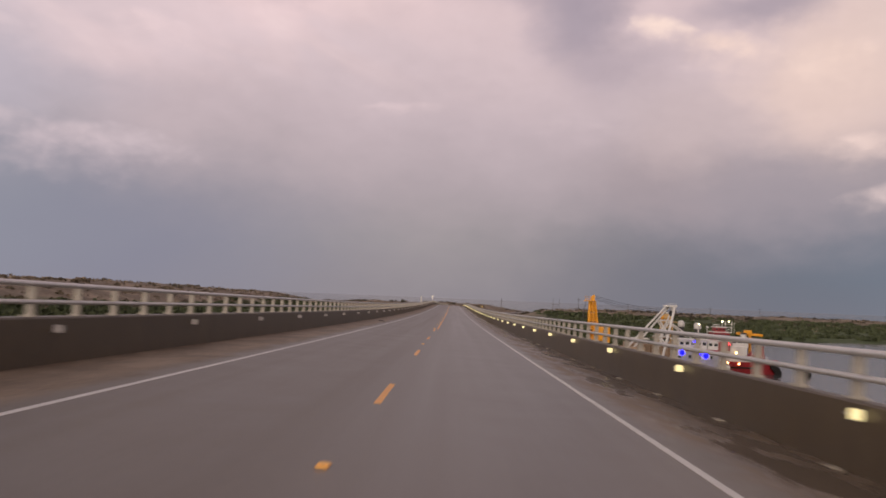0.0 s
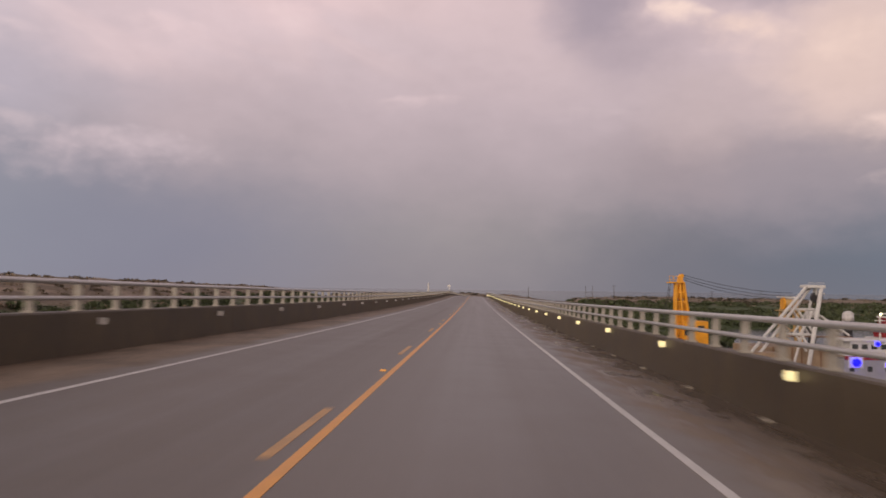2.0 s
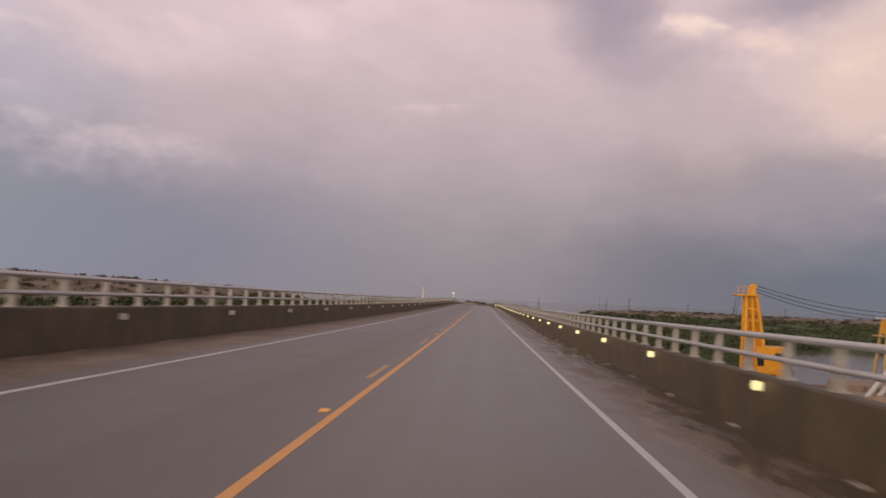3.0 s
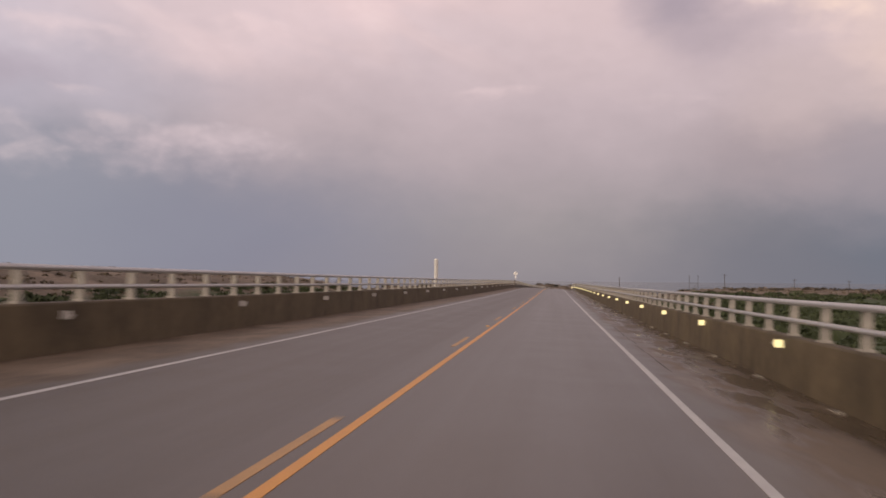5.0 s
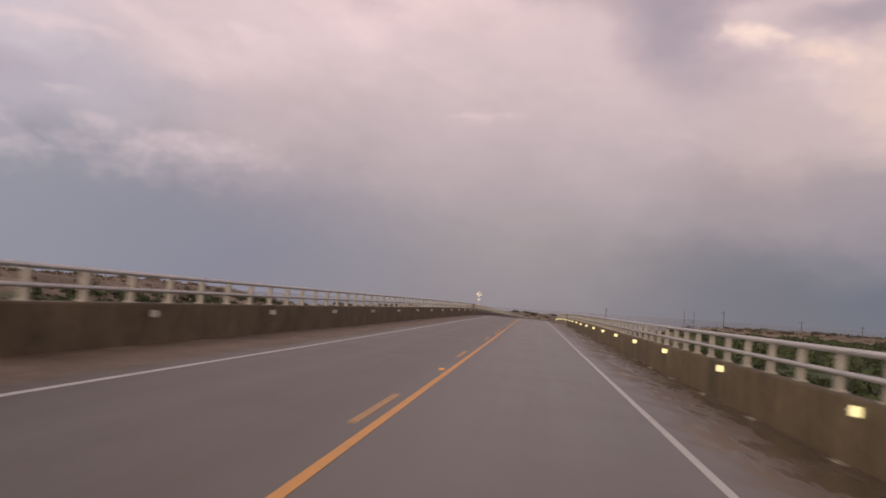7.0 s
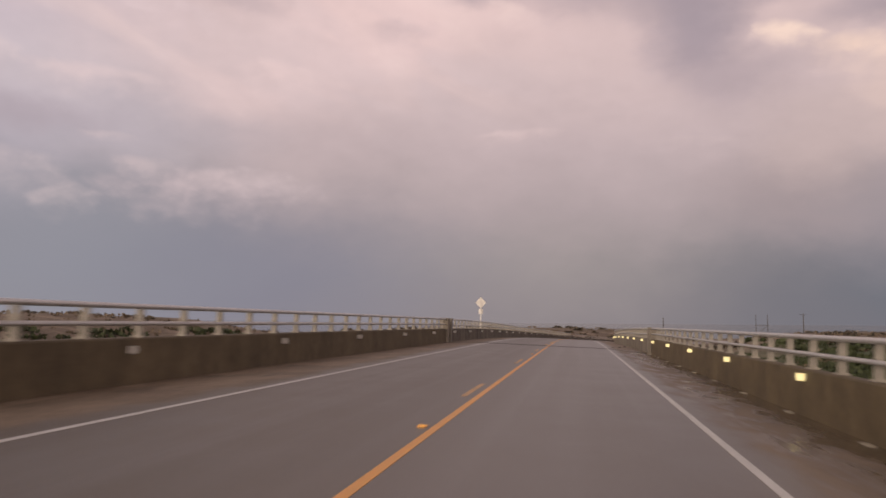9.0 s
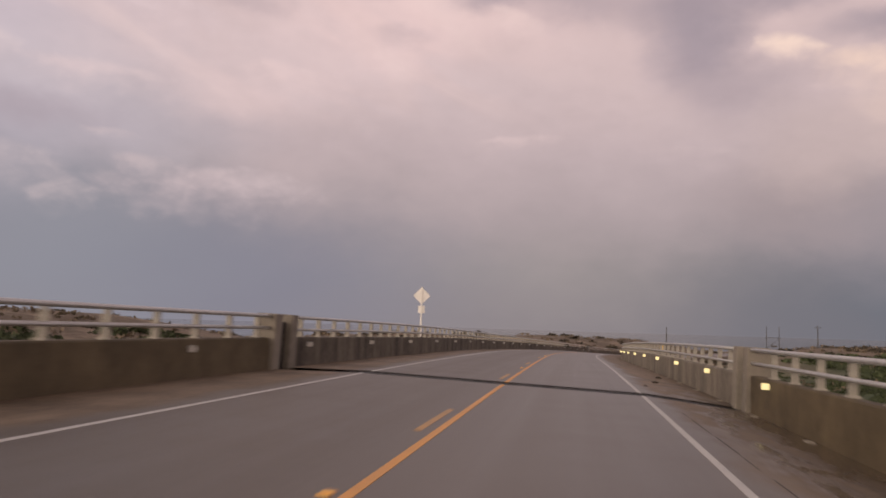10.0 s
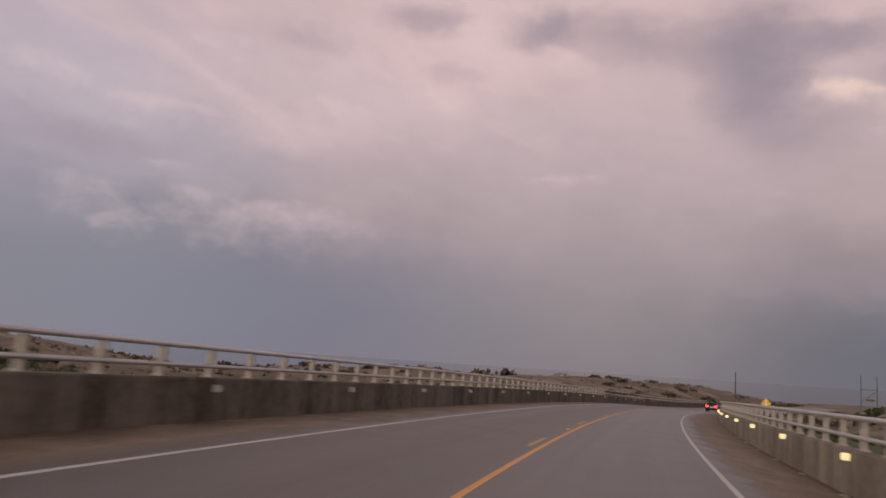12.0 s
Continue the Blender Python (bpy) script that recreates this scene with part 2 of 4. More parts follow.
def plain(name, colour, rough=0.6, metal=0.0, vary=0.25, scale=3.0, relief=0.15, spec=0.5):
    """A surface of one colour with two scales of variation in tone and gloss."""
    m, g, bsdf, where = material(name)
    big, fine = g.noise(where, scale, 5), g.noise(where, scale * 14, 3)
    tone = g.math("ADD", g.math("MULTIPLY", big, 0.7), g.math("MULTIPLY", fine, 0.3))
    dark = tuple(c * (1 - vary) for c in colour)
    light = tuple(min(1, c * (1 + vary)) for c in colour)
    g.put(bsdf.inputs["Base Color"], g.ramp(tone, [(0.3, dark), (0.7, light)]))
    g.put(bsdf.inputs["Roughness"], g.math("ADD", rough - 0.1, g.math("MULTIPLY", big, 0.2)))
    bsdf.inputs["Metallic"].default_value = metal
    bsdf.inputs["Specular IOR Level"].default_value = spec
    bump(g, bsdf, fine, relief)
    return m


def glow(name, colour, strength, base=(0.8, 0.8, 0.8)):
    m, g, bsdf, where = material(name)
    bsdf.inputs["Base Color"].default_value = (*base, 1)
    bsdf.inputs["Emission Color"].default_value = (*colour, 1)
    bsdf.inputs["Emission Strength"].default_value = strength
    bsdf.inputs["Specular IOR Level"].default_value = 0.1
    return m


def road_surface():
    """Worn wet asphalt; u is metres across, v metres along."""
    m, g, bsdf, where = material("wet_asphalt")
    uv = g.tree.nodes.new("ShaderNodeUVMap")
    sep = g.tree.nodes.new("ShaderNodeSeparateXYZ")
    g.tree.links.new(uv.outputs[0], sep.inputs[0])
    u, v = sep.outputs[0], sep.outputs[1]
    flat = g.combine(u, v, 0.0)
    long = g.combine(u, g.math("MULTIPLY", v, 0.12), 0.0)
    track = g.noise(g.combine(u, g.math("MULTIPLY", v, 0.012), 3.0), 1.5, 4, 0.55)
    grit, blot = g.noise(flat, 45, 3), g.noise(flat, 0.55, 5, 0.6)
    speck = g.noise(g.combine(u, g.math("MULTIPLY", v, 0.5), 5.0), 9.0, 4, 0.7)
    lane = g.ramp(g.math("ADD", g.math("ADD", g.math("MULTIPLY", grit, 0.3), g.math("MULTIPLY", speck, 0.35)), g.math("ADD", g.math("MULTIPLY", blot, 0.2), g.math("MULTIPLY", track, 0.15))), [(0.32, (0.049, 0.036, 0.020)), (0.68, (0.094, 0.069, 0.039))])
    sand = g.ramp(g.math("ADD", g.math("MULTIPLY", speck, 0.45), g.math("MULTIPLY", blot, 0.55)), [(0.36, (0.115, 0.083, 0.055)), (0.60, (0.29, 0.213, 0.145))])
    edge = g.math("ADD", u, g.math("MULTIPLY", g.math("SUBTRACT", blot, 0.5), 1.6))
    sea_side = g.step(edge, -3.95, -4.7)
    off = g.math("MAXIMUM", g.step(edge, 3.75, 4.5), sea_side)
    # blown sand lies in long banks with ragged edges; a dark dirt line runs along the wall
    banks = g.noise(g.combine(u, g.math("MULTIPLY", v, 0.4), 9.0), 1.1, 6, 0.62)
    sand = g.mix(g.math("MULTIPLY", g.step(banks, 0.52, 0.62), 0.6), sand, (0.31, 0.235, 0.165, 1))
    dirt = g.step(g.math("ADD", u, g.math("MULTIPLY", g.math("SUBTRACT", banks, 0.5), 1.1)), -6.02, -6.25)
    sand = g.mix(g.math("MULTIPLY", dirt, 0.6), sand, (0.12, 0.074, 0.045, 1))
    col = g.mix(off, lane, sand)
    # along the rained-on stretch the harbour shoulder stands under a film of brown water, with islands of sand
    rained = g.step(v, 318.0, 298.0)
    damp = g.math("MULTIPLY", g.step(edge, 3.9, 4.7), rained)
    island = g.math("MULTIPLY", g.step(g.math("SUBTRACT", banks, g.math("MULTIPLY", g.step(edge, 5.0, 6.1), 0.10)), 0.42, 0.60), damp)
    pool = g.math("MULTIPLY", g.math("SUBTRACT", damp, island), g.step(g.noise(long, 0.9, 4, 0.6), 0.36, 0.52))
    gutter = g.step(g.math("ADD", u, g.math("MULTIPLY", blot, 0.5)), 6.05, 6.25)
    film = g.math("SUBTRACT", damp, island)
    col = g.mix(g.math("MAXIMUM", g.math("ADD", g.math("MULTIPLY", damp, 0.34), g.math("MULTIPLY", film, 0.3)), g.math("MULTIPLY", gutter, 0.6)), col, (0.060, 0.043, 0.027, 1))
    rough = g.math("ADD", 0.27, g.math("ADD", g.math("MULTIPLY", track, 0.12), g.math("MULTIPLY", blot, 0.10)))
    rough = g.math("ADD", rough, g.math("MULTIPLY", g.math("MAXIMUM", sea_side, g.math("SUBTRACT", off, film)), 0.30))
    rough = g.math("SUBTRACT", rough, g.math("MULTIPLY", pool, 0.24))
    # the right-hand lane is set smoother and more reflective
    right_lane = g.math("MULTIPLY", g.step(g.math("ADD", u, g.math("MULTIPLY", g.math("SUBTRACT", blot, 0.5), 1.6)), -1.2, 1.4), g.math("SUBTRACT", 1.0, off))
    rough = g.math("SUBTRACT", rough, g.math("MULTIPLY", right_lane, 0.06))
    g.put(bsdf.inputs["Base Color"], col)
    g.put(bsdf.inputs["Roughness"], g.math("MAXIMUM", rough, 0.07))
    dry = g.math("MAXIMUM", sea_side, g.math("SUBTRACT", off, film))
    g.put(bsdf.inputs["Specular IOR Level"], g.math("SUBTRACT", g.math("ADD", 0.42, g.math("MULTIPLY", right_lane, 0.35)), g.math("ADD", g.math("MULTIPLY", dry, 0.08), g.math("MULTIPLY", film, 0.1))))
    bump(g, bsdf, g.math("MULTIPLY", grit, g.math("SUBTRACT", 1.0, pool)), 0.18, 0.006)
    return m


def concrete(name, dark, light, streaks=0.5, run_scale=1.5, lo=0.34, hi=0.62):
    """Weathered concrete with run-off streaks, blotches and pitting."""
    m, g, bsdf, where = material(name)
    sep = g.tree.nodes.new("ShaderNodeSeparateXYZ")
    g.tree.links.new(where, sep.inputs[0])
    tall = g.combine(sep.outputs[0], sep.outputs[1], g.math("MULTIPLY", sep.outputs[2], 0.12))
    blot, fine, run = g.noise(where, 0.8, 6, 0.6), g.noise(where, 28, 4), g.noise(tall, run_scale, 4, 0.6)
    patchy = g.noise(where, 4.5, 5, 0.65)
    tone = g.math("ADD", g.math("MULTIPLY", blot, 1 - streaks), g.math("MULTIPLY", run, streaks))
    tone = g.math("ADD", g.math("MULTIPLY", tone, 0.62), g.math("ADD", g.math("MULTIPLY", fine, 0.16), g.math("MULTIPLY", patchy, 0.22)))
    face = g.ramp(tone, [(lo, dark), (hi, light)])
    # darker and smoother along the first stretch, fading out further on
    dark_start = g.math("MULTIPLY", g.step(g.math("ADD", sep.outputs[1], g.math("MULTIPLY", blot, 60.0)), 190.0, 70.0), 0.72)
    g.put(bsdf.inputs["Base Color"], g.mix(dark_start, face, (0.043, 0.029, 0.016, 1)))
    g.put(bsdf.inputs["Roughness"], g.math("SUBTRACT", 0.75, g.math("MULTIPLY", dark_start, 0.4)))
    bump(g, bsdf, g.math("ADD", blot, g.math("ADD", fine, patchy)), 0.4, 0.012)
    return m


def land_surface():
    """Sand, dead grass and green marsh growth by the lie of the land."""
    m, g, bsdf, where = material("dune_land")
    sep = g.tree.nodes.new("ShaderNodeSeparateXYZ")
    g.tree.links.new(where, sep.inputs[0])
    x, y, z = sep.outputs
    big, mid, fine = g.noise(where, 0.012, 5, 0.6), g.noise(where, 0.09, 5, 0.6), g.noise(where, 1.1, 4)
    sand = g.ramp(fine, [(0.3, (0.21, 0.155, 0.11)), (0.7, (0.33, 0.255, 0.19))])
    straw = g.ramp(fine, [(0.3, (0.10, 0.075, 0.05)), (0.7, (0.2, 0.15, 0.105))])
    green = g.ramp(fine, [(0.3, (0.032, 0.05, 0.016)), (0.7, (0.075, 0.10, 0.034))])
    col = g.mix(g.step(mid, 0.36, 0.56), sand, straw)
    side = g.math("MAXIMUM", g.step(g.math("SUBTRACT", x, g.math("MULTIPLY", y, 0.085)), 0.0, 30.0), g.step(x, -6.0, -12.0))
    side = g.math("MAXIMUM", side, g.math("MULTIPLY", g.step(x, 6.0, 10.0), g.step(y, 520.0, 430.0)))
    drop = g.math("ADD", g.math("ADD", g.math("MULTIPLY", g.math("SUBTRACT", mid, 0.5), 4.5), g.math("MULTIPLY", g.math("MULTIPLY", g.step(x, -6.0, -12.0), g.step(y, 190.0, 110.0)), -2.6)), g.math("MULTIPLY", g.math("MULTIPLY", g.step(x, -6.0, -12.0), g.step(y, 420.0, 300.0)), -3.4))
    low = g.step(g.math("ADD", z, drop), -6.2, -8.0)
    near = g.step(g.math("ADD", y, g.math("MULTIPLY", g.math("SUBTRACT", big, 0.5), 140.0)), 625.0, 530.0)
    col = g.mix(g.math("MULTIPLY", g.math("MULTIPLY", low, side), near), col, green)
    g.put(bsdf.inputs["Base Color"], col)
    bsdf.inputs["Roughness"].default_value = 0.95
    bump(g, bsdf, g.math("ADD", fine, mid), 0.5, 0.25)
    return m


def water_surface():
    m, g, bsdf, where = material("harbour_water")
    bsdf.inputs["Base Color"].default_value = (0.075, 0.08, 0.08, 1)
    bsdf.inputs["Roughness"].default_value = 0.12
    bsdf.inputs["IOR"].default_value = 1.33
    sep = g.tree.nodes.new("ShaderNodeSeparateXYZ")
    g.tree.links.new(where, sep.inputs[0])
    ripple = g.math("ADD", g.noise(where, 0.9, 5, 0.6), g.noise(where, 0.12, 3))
    bump(g, bsdf, g.math("MULTIPLY", ripple, g.math("ADD", 0.12, g.math("MULTIPLY", g.step(sep.outputs[1], 900.0, 450.0), 0.88))), 0.35, 0.25)
    return m


def leaf_surface(name, dark, light):
    m, g, bsdf, where = material(name)
    geo = g.tree.nodes.new("ShaderNodeNewGeometry")
    g.put(bsdf.inputs["Base Color"], g.mix(geo.outputs["Random Per Island"], (*dark, 1), (*light, 1)))
    bsdf.inputs["Roughness"].default_value = 0.8
    return m


ASPHALT = road_surface()
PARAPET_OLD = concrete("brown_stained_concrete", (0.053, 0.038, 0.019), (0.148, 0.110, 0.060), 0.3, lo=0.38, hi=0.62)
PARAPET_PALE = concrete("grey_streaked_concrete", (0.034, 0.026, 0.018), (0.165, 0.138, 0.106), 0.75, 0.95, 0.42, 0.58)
# lighter copy of the streaked concrete: the harbour wall's sunlight is in its colour
PARAPET_SUNLIT = concrete("sunlit_grey_concrete", (0.085, 0.071, 0.055), (0.245, 0.21, 0.17), 0.7, 0.95, 0.40, 0.60)
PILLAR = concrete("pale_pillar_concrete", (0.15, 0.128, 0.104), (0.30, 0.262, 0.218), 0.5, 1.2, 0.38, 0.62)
POST = plain("weathered_post", (0.33, 0.302, 0.262), 0.7, vary=0.25, scale=6)
RAIL = plain("galvanised_rail", (0.50, 0.49, 0.48), 0.35, 0.5, 0.18, 5, 0.1)
# pale tone stands in for sky reflected by the gutter drains
PALE_METAL = plain("pale_grate_metal", (0.34, 0.30, 0.25), 0.45, vary=0.2)
WHITE_PAINT = plain("worn_white_paint", (0.58, 0.56, 0.53), 0.5, vary=0.16, scale=4)
YELLOW_WORN = plain("faded_yellow_paint", (0.52, 0.29, 0.105), 0.5, vary=0.3, scale=6)
YELLOW_PAINT = plain("worn_yellow_paint", (0.78, 0.36, 0.075), 0.5, vary=0.15, scale=4)
JOINT_STEEL = plain("worn_joint_steel", (0.026, 0.024, 0.022), 0.65, vary=0.3)
RUBBER = plain("black_rubber", (0.016, 0.015, 0.015), 0.85, vary=0.3, spec=0.2)
SEAM = plain("grey_seam_filler", (0.035, 0.029, 0.023), 0.8, vary=0.3)
DIRT = plain("dark_damp_dirt", (0.045, 0.033, 0.022), 0.9, vary=0.3, scale=8)
# no lamp: emission stands in for headlight beams thrown back by the sheeting
SHEETING_GLOW = glow("glowing_reflector_sheeting", (1.0, 0.86, 0.45), 0.7, (0.85, 0.75, 0.4))
LENS_DULL = plain("dull_white_plastic", (0.62, 0.60, 0.58), 0.5, vary=0.1)
# no lamp: returned headlight is added as emission on the marker lens
AMBER_GLOW = glow("glowing_amber_lens", (1.0, 0.5, 0.12), 0.55, (0.8, 0.4, 0.06))
PVC = plain("chalky_white_pile", (0.62, 0.59, 0.55), 0.6, vary=0.12, scale=2)
BARE_ALU = plain("bare_sign_back", (0.82, 0.78, 0.74), 0.5, 0.0, 0.08, 4)
SIGN_YELLOW = plain("yellow_sign_face", (0.75, 0.45, 0.03), 0.5, vary=0.1)
WOOD = plain("weathered_pole_wood", (0.085, 0.078, 0.074), 0.85, vary=0.3)
LAND, WATER = land_surface(), water_surface()
CRANE_YELLOW = plain("crane_yellow_paint", (0.70, 0.31, 0.015), 0.45, vary=0.2, scale=0.8)
SHIP_GREY = plain("ship_grey_paint", (0.27, 0.27, 0.29), 0.5, vary=0.15, scale=0.7)
SHIP_WHITE = plain("ship_white_paint", (0.55, 0.54, 0.53), 0.4, vary=0.12, scale=0.7)
SHIP_RED = plain("ship_red_paint", (0.24, 0.012, 0.018), 0.4, vary=0.2, scale=0.7)
SHIP_DARK = plain("ship_black_steel", (0.025, 0.025, 0.028), 0.5, vary=0.3, scale=0.8)
RUST = plain("rusty_deck_steel", (0.22, 0.13, 0.08), 0.8, vary=0.35, scale=0.8)
TAN_STEEL = plain("tan_weathered_steel", (0.30, 0.22, 0.15), 0.75, vary=0.35, scale=0.6)
DERRICK_TAN = plain("tan_derrick_paint", (0.46, 0.30, 0.12), 0.6, vary=0.3, scale=0.8)
CABLE = plain("dark_wire_rope", (0.03, 0.03, 0.035), 0.5)
GLASS_DARK = plain("dark_window_glass", (0.02, 0.025, 0.03), 0.08, vary=0.1)
LAMP_BLUE = glow("lit_blue_lamp", (0.002, 0.002, 1.0), 9.0, (0.0, 0.0, 0.3))
LAMP_WARM = glow("lit_warm_lamp", (1.0, 0.62, 0.22), 6.0)
LAMP_WHITE = glow("lit_white_lamp", (1.0, 0.88, 0.45), 5.0)
LAMP_RED = glow("lit_red_lamp", (1.0, 0.04, 0.05), 7.0, (0.5, 0.02, 0.02))
CAR_PAINT = plain("dark_car_paint", (0.05, 0.05, 0.052), 0.3, 0.2, 0.1)

# ---- mesh helpers ----
def empty(name, m, label, category, group="", kind=""):
    ob = new(name)
    ob.empty_display_size = 0.2
    ob.matrix_world = m
    return tagged(ob, label, category, group, kind)


def mesh_of(name, bm, mat, smooth=False):
    me = bpy.data.meshes.new(name)
    bmesh.ops.recalc_face_normals(bm, faces=bm.faces)
    bm.to_mesh(me)
    bm.free()
    me.materials.append(mat)
    if smooth:
        for p in me.polygons:
            p.use_smooth = True
    return me


def part(name, bm, mat, parent=None, label="", smooth=False):
    ob = new(name, bm if isinstance(bm, bpy.types.Mesh) else mesh_of(name, bm, mat, smooth))
    ob.parent = parent
    return tagged(ob, label)


def box(bm, centre, size, rot=None, taper=1.0, bevel=0.0):
    """A box, its top scaled by taper."""
    r = bmesh.ops.create_cube(bm, size=1.0)
    for v in r["verts"]:
        k = taper if v.co.z > 0 else 1.0
        v.co = Vector((v.co.x * size[0] * k, v.co.y * size[1] * k, v.co.z * size[2]))
    if bevel:
        edges = list({e for v in r["verts"] for e in v.link_edges})
        b = bmesh.ops.bevel(bm, geom=edges, offset=bevel, segments=2, affect="EDGES", profile=0.5)
        verts = list({v for f in b["faces"] for v in f.verts} | {v for v in r["verts"] if v.is_valid})
    else:
        verts = r["verts"]
    m = Matrix.Translation(centre) @ (rot if rot else Matrix.Identity(4))
    bmesh.ops.transform(bm, matrix=m, verts=verts)
    return bm


def beam(bm, a, b, r, sides=8, r2=None):
    """A round bar from a to b."""
    a, b = Vector(a), Vector(b)
    d = b - a
    m = Matrix.Translation((a + b) / 2) @ d.to_track_quat("Z", "Y").to_matrix().to_4x4()
    bmesh.ops.create_cone(bm, cap_ends=True, segments=sides, radius1=r, radius2=r if r2 is None else r2, depth=d.length, matrix=m)
    return bm


def tube(pts, r, sides=6):
    """One bent round bar through the points."""
    bm, rings = bmesh.new(), []
    for i, p in enumerate(pts):
        d = (pts[min(i + 1, len(pts) - 1)] - pts[max(i - 1, 0)]).normalized()
        u = d.cross(Vector((0, 0, 1))).normalized()
        w = d.cross(u)
        rings.append([bm.verts.new(p + u * r * math.cos(2 * math.pi * k / sides) + w * r * math.sin(2 * math.pi * k / sides)) for k in range(sides)])
    for a, b in zip(rings, rings[1:]):
        for k in range(sides):
            bm.faces.new((a[k], a[(k + 1) % sides], b[(k + 1) % sides], b[k]))
    bm.faces.new(rings[0])
    bm.faces.new(list(reversed(rings[-1])))
    return bm


def ball(bm, c, r, squash=1.0):
    bmesh.ops.create_uvsphere(bm, u_segments=12, v_segments=8, radius=r, matrix=Matrix.Translation(c) @ Matrix.Diagonal((1, 1, squash, 1)))
    return bm


def sweep(profile, s0, s1, step, closed=True, uv=False):
    """Sweeps a cross-section of (lat, h) points along the road."""
    n = max(1, int(math.ceil((s1 - s0) / step)))
    bm = bmesh.new()
    rings = []
    ss = [s0 + (s1 - s0) * i / n for i in range(n + 1)]
    for s in ss:
        rings.append([bm.verts.new(spot(s, a, h)) for a, h in profile])
    k = len(profile)
    layer = bm.loops.layers.uv.new("UVMap") if uv else None
    for i in range(n):
        for j in range(k if closed else k - 1):
            f = bm.faces.new((rings[i][j], rings[i][(j + 1) % k], rings[i + 1][(j + 1) % k], rings[i + 1][j]))
            if uv:
                for loop, (q, w) in zip(f.loops, ((i, j), (i, (j + 1) % k), (i + 1, (j + 1) % k), (i + 1, j))):
                    loop[layer].uv = (profile[w][0], ss[q])
    if closed:
        bm.faces.new(rings[0])
        bm.faces.new(list(reversed(rings[-1])))
    return bm


def ring(lat, h, ra, rh, n=12):
    return [(lat + ra * math.cos(2 * math.pi * i / n), h + rh * math.sin(2 * math.pi * i / n)) for i in range(n)]


# ---- ground and water ----
SEA = -12.3
SHORE = ([9, 40, 59, 86, 147, 400, 1500, 4000], [185, 212, 237, 325, 343, 420, 700, 1100])
COAST = ([-600, 100, 330, 420, 480, 560, 650, 800, 1500, 5000], [-420, -380, -260, -200, -165, -135, -100, -60, -120, -500])


def smooth(v, lo, hi):
    t = np.clip((v - lo) / (hi - lo), 0, 1)
    return t * t * (3 - 2 * t)


def fractal(x, y, scale, seed=0.0, octaves=4):
    return noise.fractal(Vector((x * scale, y * scale, seed)), 1.0, 2.0, octaves)


_rs = np.stack([_x, _y, _z, _s])[:, (_s > 250) & (_s < 900)][:, ::6]


def land(x, y):
    """Height of the ground."""
    base = -10.9 + 0.35 * fractal(x, y, 0.03, 3.0)
    shore = x - float(np.interp(y, *COAST))
    head = 6.9 * smooth(y, 420, 560) * (1 - smooth(y, 640, 770)) * (0.9 + 0.28 * fractal(x, y, 0.013, 9.0) + 0.14 * fractal(x, y, 0.06, 2.0))
    if x < 0:
        lump = 0.92 + 0.08 * fractal(x, y, 0.016, 5.0) + 0.06 * fractal(x, y, 0.07, 2.0)
        rise = (6.4 * smooth(-x, 14, 60) + 7.4 * smooth(-x, 58, 100)) * (1 - 0.14 * smooth(y, 200, 400)) * (1 - 0.85 * smooth(y, 405, 560))
        z = base + max(rise * lump, head * smooth(shore, 0, 70))
    else:
        z = base + head * (1 - 0.14 * smooth(x, 40, 140))
    if y > 330 and -120 < x < 320:
        q = ((_rs[0] - x) ** 2 + (_rs[1] - y) ** 2)
        i = int(q.argmin())
        away, s, zr = math.sqrt(q[i]), _rs[3][i], _rs[2][i]
        low = -10.9 + (z + 10.9) * smooth(away, 14, 55 if x < _rs[0][i] else 32)
        hug = smooth(s, 395, 470) * (1 - smooth(away, 9, 34))
        z = low * (1 - hug) + (zr - 0.75) * hug
    if x > 0 and y < 1200:
        z -= 3.4 * (1 - smooth(y - float(np.interp(x, *SHORE)), -7, 3)) * smooth(x, 6, 14)
    wet = max(1 - smooth(shore, -25, 25), smooth(y, 740, 860))
    z = z * (1 - wet) - 17.0 * wet
    return float(z)


def graded(lo, hi, n, fine):
    """Points from lo to hi, dense round zero."""
    a, b = math.asinh(lo / fine), math.asinh(hi / fine)
    return [fine * math.sinh(a + (b - a) * i / (n - 1)) for i in range(n)]


def build_ground():
    xs = graded(-4800, 4800, 210, 60)
    ys = [200 + v for v in graded(-2200, 4700, 210, 120)]
    verts = [(x, y, land(x, y)) for y in ys for x in xs]
    n = len(xs)
    faces = [(j * n + i, j * n + i + 1, (j + 1) * n + i + 1, (j + 1) * n + i) for j in range(len(ys) - 1) for i in range(n - 1)]
    me = bpy.data.meshes.new("ground")
    me.from_pydata(verts, [], faces)
    for p in me.polygons:
        p.use_smooth = True
    me.materials.append(LAND)
    tagged(new("ground", me), "sandy dune land with green marsh growth", "ground", kind="structure")
    me = bpy.data.meshes.new("water")
    me.from_pydata([(-4900, -2300, SEA), (4900, -2300, SEA), (4900, 4950, SEA), (-4900, 4950, SEA)], [], [(0, 1, 2, 3)])
    me.materials.append(WATER)
    tagged(new("water", me), "grey rippled harbour and sea water", "water", kind="structure")


build_ground()


